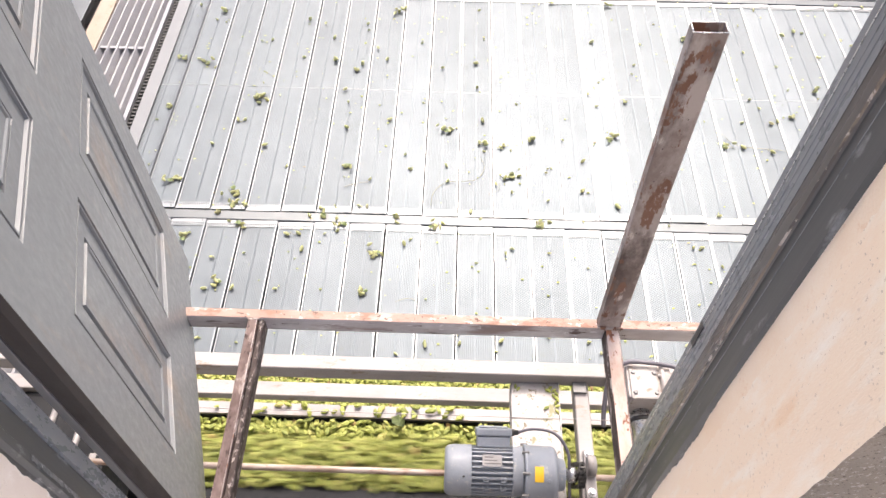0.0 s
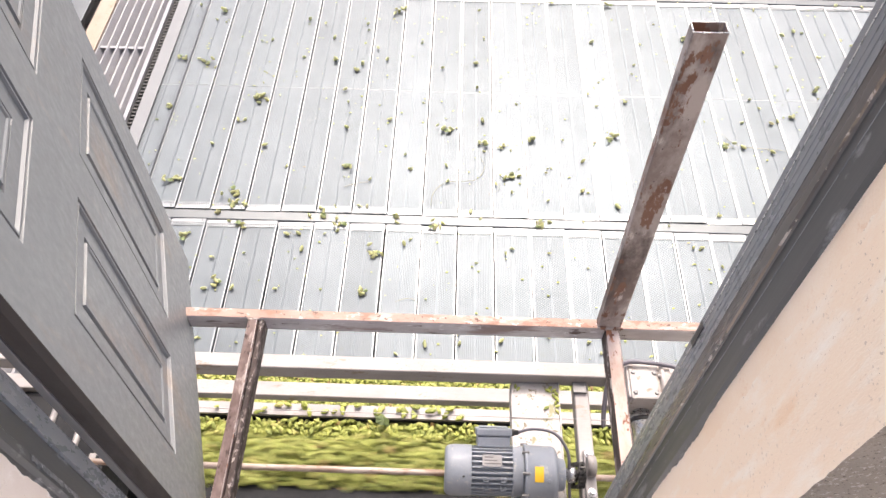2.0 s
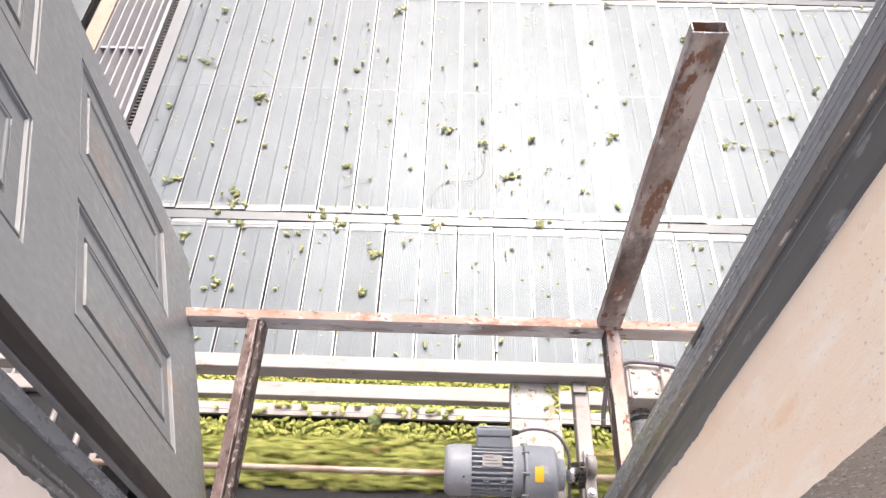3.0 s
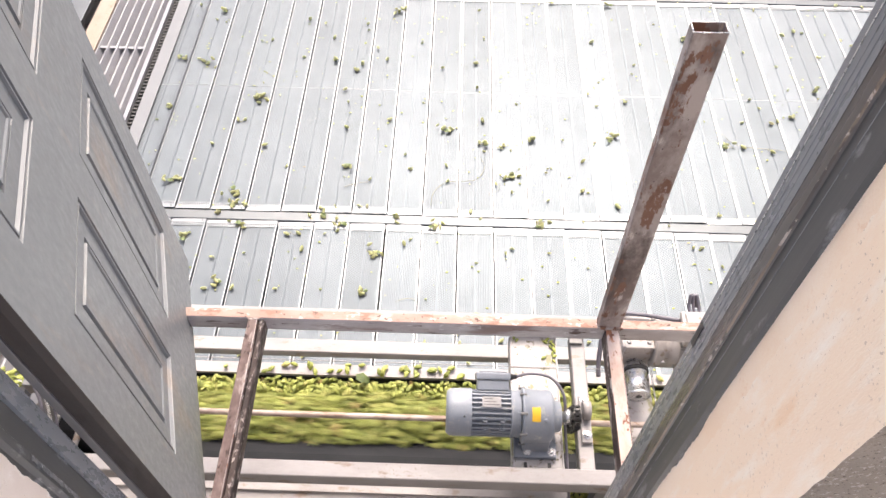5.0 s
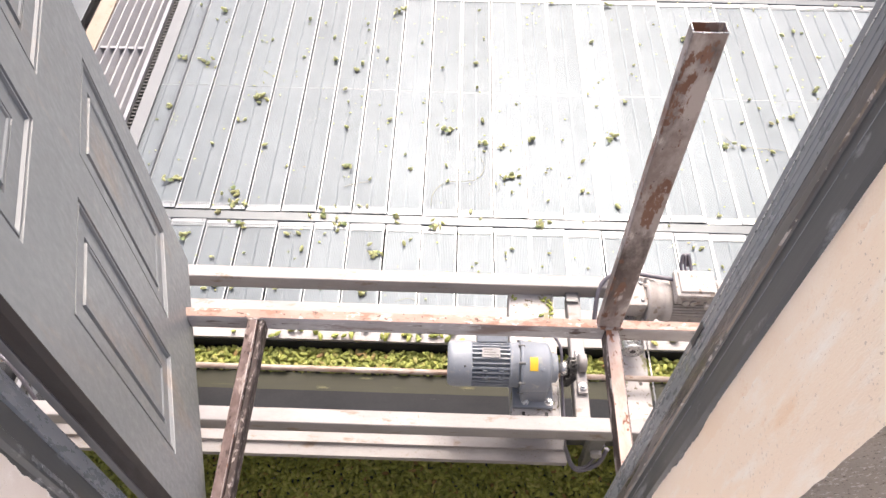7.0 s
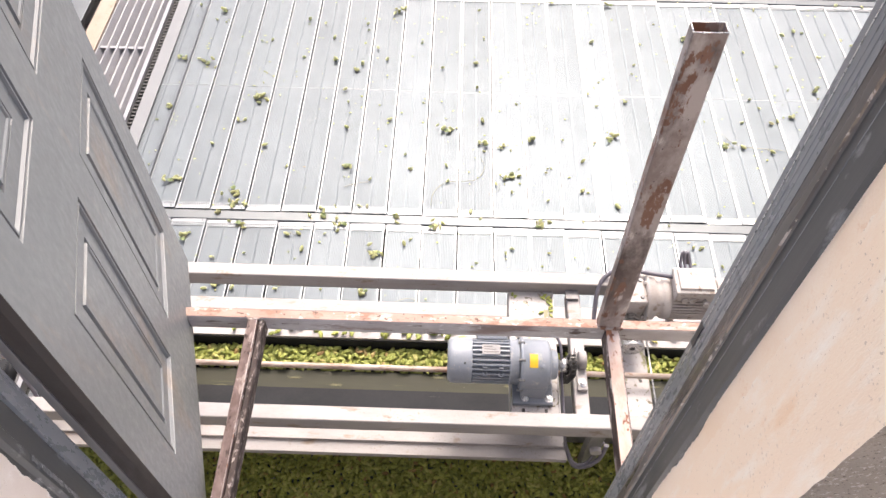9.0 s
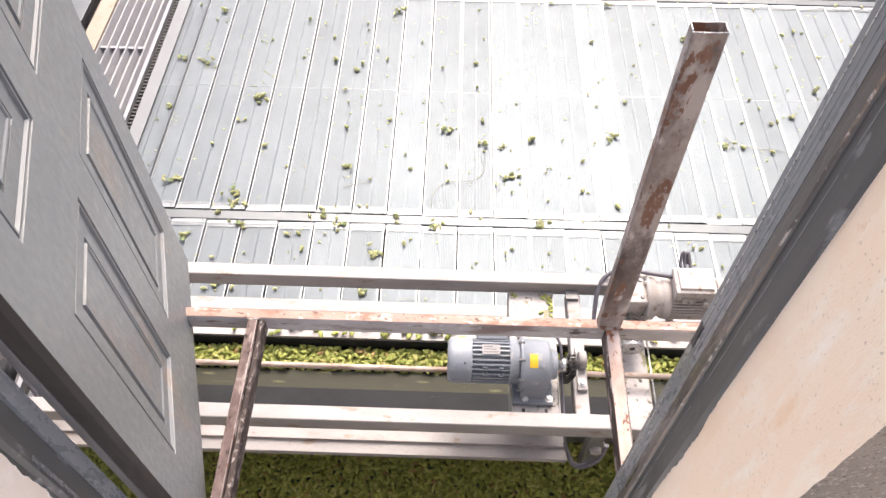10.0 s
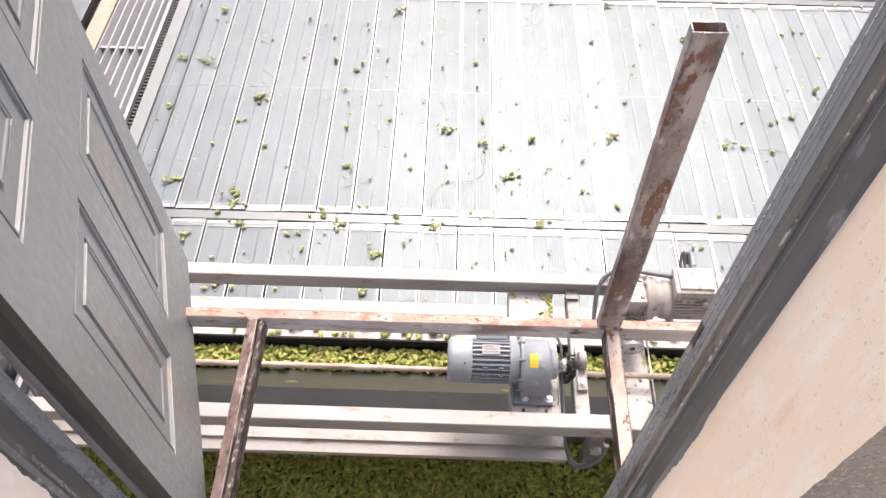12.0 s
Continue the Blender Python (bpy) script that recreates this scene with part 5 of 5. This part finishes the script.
def drying_floor():
    f = empty("floor", "drying floor of ribbed galvanised metal slats", "floor", kind="structure")
    box_part("subfloor", (-1.70, 4.2, 0.47, 6.2, -0.15, -0.030), DARKGAP, f, 0)
    rng = random.Random(5)
    rows = ((0.48, 2.306), (2.376, 4.168), (4.246, 6.03))
    for y0, y1 in rows:
        me = slat_mesh(y1 - y0, 3.284 - y0 if y0 < 3.284 < y1 else None)
        for k in range(-1, 31):
            x = SEAM0 + k * SLAT_W
            ob = new("slat", me)
            ob.parent = f
            ob.matrix_basis = Matrix.Translation((x + 0.0031, y0 + rng.uniform(-0.004, 0.004), rng.uniform(-0.001, 0.0005) - 0.0025)) @ pose(0, 0, 0, rng.uniform(-0.05, 0.05), rng.uniform(-1.95, -1.45), rng.uniform(-0.05, 0.05))
    for y in (2.341, 4.207):
        x = -1.70
        while x < 4.0:
            L = rng.uniform(0.9, 1.5)
            bm = bmesh.new()
            add_prism(bm, [(y - 0.056, -0.029), (y - 0.056, -0.0015), (y - 0.028, -0.0015), (y - 0.028, 0.004), (y - 0.024, 0.0065), (y + 0.024, 0.0065), (y + 0.028, 0.004), (y + 0.028, -0.0015), (y + 0.056, -0.0015), (y + 0.056, -0.029)], x, min(x + L - 0.002, 4.0), "YZ")
            part("joint_bar", bm, BARM, f, "plain zinc bar between two rows of slats")
            x += L
    bm = bmesh.new()
    add_prism(bm, [(SEAM0 - 0.011, -0.01), (SEAM0 - 0.011, 0.006), (SEAM0 - 0.008, 0.0095), (SEAM0 - 0.002, 0.0105), (SEAM0 + 0.001, 0.0075), (SEAM0 + 0.001, -0.01)], 2.40, 4.14, "XZ")
    part("edge_strip", bm, BARM, f, "pale rounded strip over the first seam")
    return f


def side_edge():
    e = empty("floor_edge", "white flanged side edge of the drying floor", "floor edge", kind="structure")
    bm = bmesh.new()
    add_prism(bm, [(-1.738, -0.02), (-1.738, 0.022), (-1.672, 0.012), (-1.672, 0.006), (-1.732, 0.016), (-1.732, -0.02)], 0.47, 6.2, "XZ")
    part("flange", bm, WHITE, e)
    box_part("chain_channel", (-1.815, -1.7385, 0.47, 6.2, -0.06, -0.045), DARKGAP, e, 0)
    bm = bmesh.new()
    add_prism(bm, [(-1.8155, -0.06), (-1.8155, 0.004), (-1.798, 0.008), (-1.791, 0.008), (-1.791, -0.06)], 0.47, 6.2, "XZ")
    part("channel_edge", bm, FIN, e)
    box_part("beige_board", (-2.235, -2.135, 0.47, 6.2, -0.15, 0.012), BEIGE, e, 0.003, "beige board along the vent")
    for i in range(6):
        x = -2.30 - 0.12 * i
        box_part("outer_slat", (x - 0.117, x, 0.47, 6.2, -0.03, -0.002 if i else 0.006), SLAT if i else BARM, e, 0.002)
    return e


def roller_chain():
    ch = empty("roller_chain", "dark oily roller chain in its channel", "chain")
    bm = bmesh.new()
    for s in (-1, 1):
        add_prism(bm, [(s * 0.020 - 0.002, -0.010), (s * 0.020 - 0.002, 0.010), (s * 0.020 + 0.002, 0.010), (s * 0.020 + 0.002, -0.010)], -0.014, 0.014, "XZ")
    add_lathe(bm, [(-0.019, 0.0075), (0.019, 0.0075)], "X", (0, 0.0, 0), 8)
    add_box(bm, -0.012, 0.012, -0.006, 0.006, 0.008, 0.016)
    me = mesh_of("link", bm, BLACKST)
    for i in range(140):
        ob = new("link", me)
        ob.parent = ch
        ob.location = (-1.766, 1.6 + 0.0285 * i, -0.018)
    bm = bmesh.new()
    for i in range(140):
        add_box(bm, -1.747, -1.741, 1.6 + 0.0285 * i, 1.612 + 0.0285 * i, -0.045, -0.006)
    ob = part("guide_teeth", bm, BEIGE, ch, "pale guide teeth beside the chain")
    ob["kind"] = "stuff"


def side_vent():
    v = empty("side_vent", "pale sheet-metal vent of upright fins beside the floor", "vent", kind="structure")
    box_part("vent_base", (-2.135, -1.816, 0.47, 6.2, -0.15, -0.0455), FIN, v, 0)
    for i in range(6):
        x = -1.835 - 0.0555 * i
        bm = bmesh.new()
        add_prism(bm, [(x, -0.045), (x - 0.018, -0.004), (x - 0.018, 0.0), (x - 0.012, 0.0), (x - 0.012, -0.003), (x + 0.003, -0.045)], 0.47, 6.2, "XZ")
        part("fin", bm, FIN, v)
        for y in (1.82, 3.612, 5.41):
            bm = bmesh.new()
            add_prism(bm, [(x - 0.0525, -0.0445), (x - 0.066, -0.010), (x - 0.020, -0.010), (x - 0.002, -0.0445)], y, y + 0.004, "XZ")
            add_box(bm, x - 0.064, x - 0.019, y - 0.014, y - 0.0002, -0.0125, -0.0095)
            part("fin_web", bm, FIN, v)


drying_floor()
side_edge()
roller_chain()
side_vent()


# ---- what moves
def advance(t):
    """How far the carriage has gone along the floor."""
    keys = ((0.0, 0.0), (3.2, 0.0), (3.4, 0.014), (4.8, 0.155), (5.0, 0.172), (5.5, 0.2135), (6.0, 0.2565), (6.5, 0.298), (6.8, 0.320), (7.0, 0.3305), (7.2, 0.3375), (7.6, 0.341), (12.0, 0.341))
    for (a, p), (b, q) in zip(keys, keys[1:]):
        if t <= b:
            return p + (q - p) * (t - a) / (b - a)
    return 0.341


def load_place(s, t):
    """Place of a stretch of hops at way s along the belt: waiting under the right end, on the belt, fallen off its left end."""
    y = advance(t) - SHIFT
    if s < -0.3:
        return (2.45 - 0.02 * s, y, -0.16)
    if s < 0.0:
        return (2.45, y, -0.16 * (-s / 0.3))
    end = 2.45 - (XA - 0.02)
    if s < end:
        return (2.45 - s, y, 0.0)
    return (XA - 0.02 - min(s - end, 0.3) * 0.3, y, -0.155 * min((s - end) / 0.3, 1.0))


def motions():
    times = sorted({0.0, 3.2, 3.4, 4.8, 5.0, 5.5, 6.0, 6.5, 6.8, 7.0, 7.2, 7.6, 12.0})
    for ob in (CARRIAGE, shelf, edge_hops, plate_hops):
        walk(ob, [(t, pose(0, advance(t) - SHIFT, 0)) for t in times])
    speed, tail = 1.8, 5.50
    fine = [i * 0.1 for i in range(0, 76)] + [12.0]
    def emptied(t):
        """How far the load has sunk between the belt's skirts as the feed runs out."""
        k = max(0.0, min(1.0, (t - 5.62) / 0.40))
        return -0.085 * k * k * (3 - 2 * k)

    for i, ob in enumerate(LOADS):
        s0 = 2.45 - 0.6 - speed * tail + PIECE * i * 0.98
        walk(ob, [(t, pose(*load_place(s0 + speed * min(t, 7.5), t)) @ pose(0.004 * i, 0, emptied(t))) for t in fine])
    late = [0.0, 5.2] + [5.3 + 0.1 * i for i in range(67)] + [12.0]
    for i, ob in enumerate(SCRAPS):
        s0 = -0.29 * i - (0.12 if i % 3 else 0.0) + 0.4
        lane = 1.336 + 0.074 * ((i * 0.618) % 1.0)

        def scrap_place(t):
            x, y, z = load_place(s0 + speed * max(t - 5.2, 0.0), t)
            return pose(x, y + lane, z + 0.1692)
        walk(ob, [(t, scrap_place(t)) for t in late])

    def sunk(t):
        """How far the hops along the trough's side have sunk once the belt runs empty."""
        k = max(0.0, min(1.0, (t - 5.05) / 0.6))
        return -0.060 * k * k * (3 - 2 * k)
    for i, ob in enumerate(RIMS):
        walk(ob, [(t, pose(0.75 - PIECE * i * 0.98 - 0.03 * min(t, 5.6), advance(t) - SHIFT, sunk(t))) for t in fine])
    walk(HLEAF, [(t, pose(-0.17 - 0.03 * min(t, 5.6), advance(t) - SHIFT + 1.50, 0.268 + 1.4 * sunk(t), 35, 10, 100)) for t in fine])
    walk(FLOW, [(0.0, pose(0, 0, -0.006)), (5.2, pose(0, 0, -0.006)), (5.6, pose(0, 0.06, 0)), (5.9, pose(0, 0.24, 0.002)), (6.3, pose(0, 0.30, 0.002)), (7.2, pose(0, 0.31, 0.002)), (12.0, pose(0, 0.31, 0.002))])


motions()
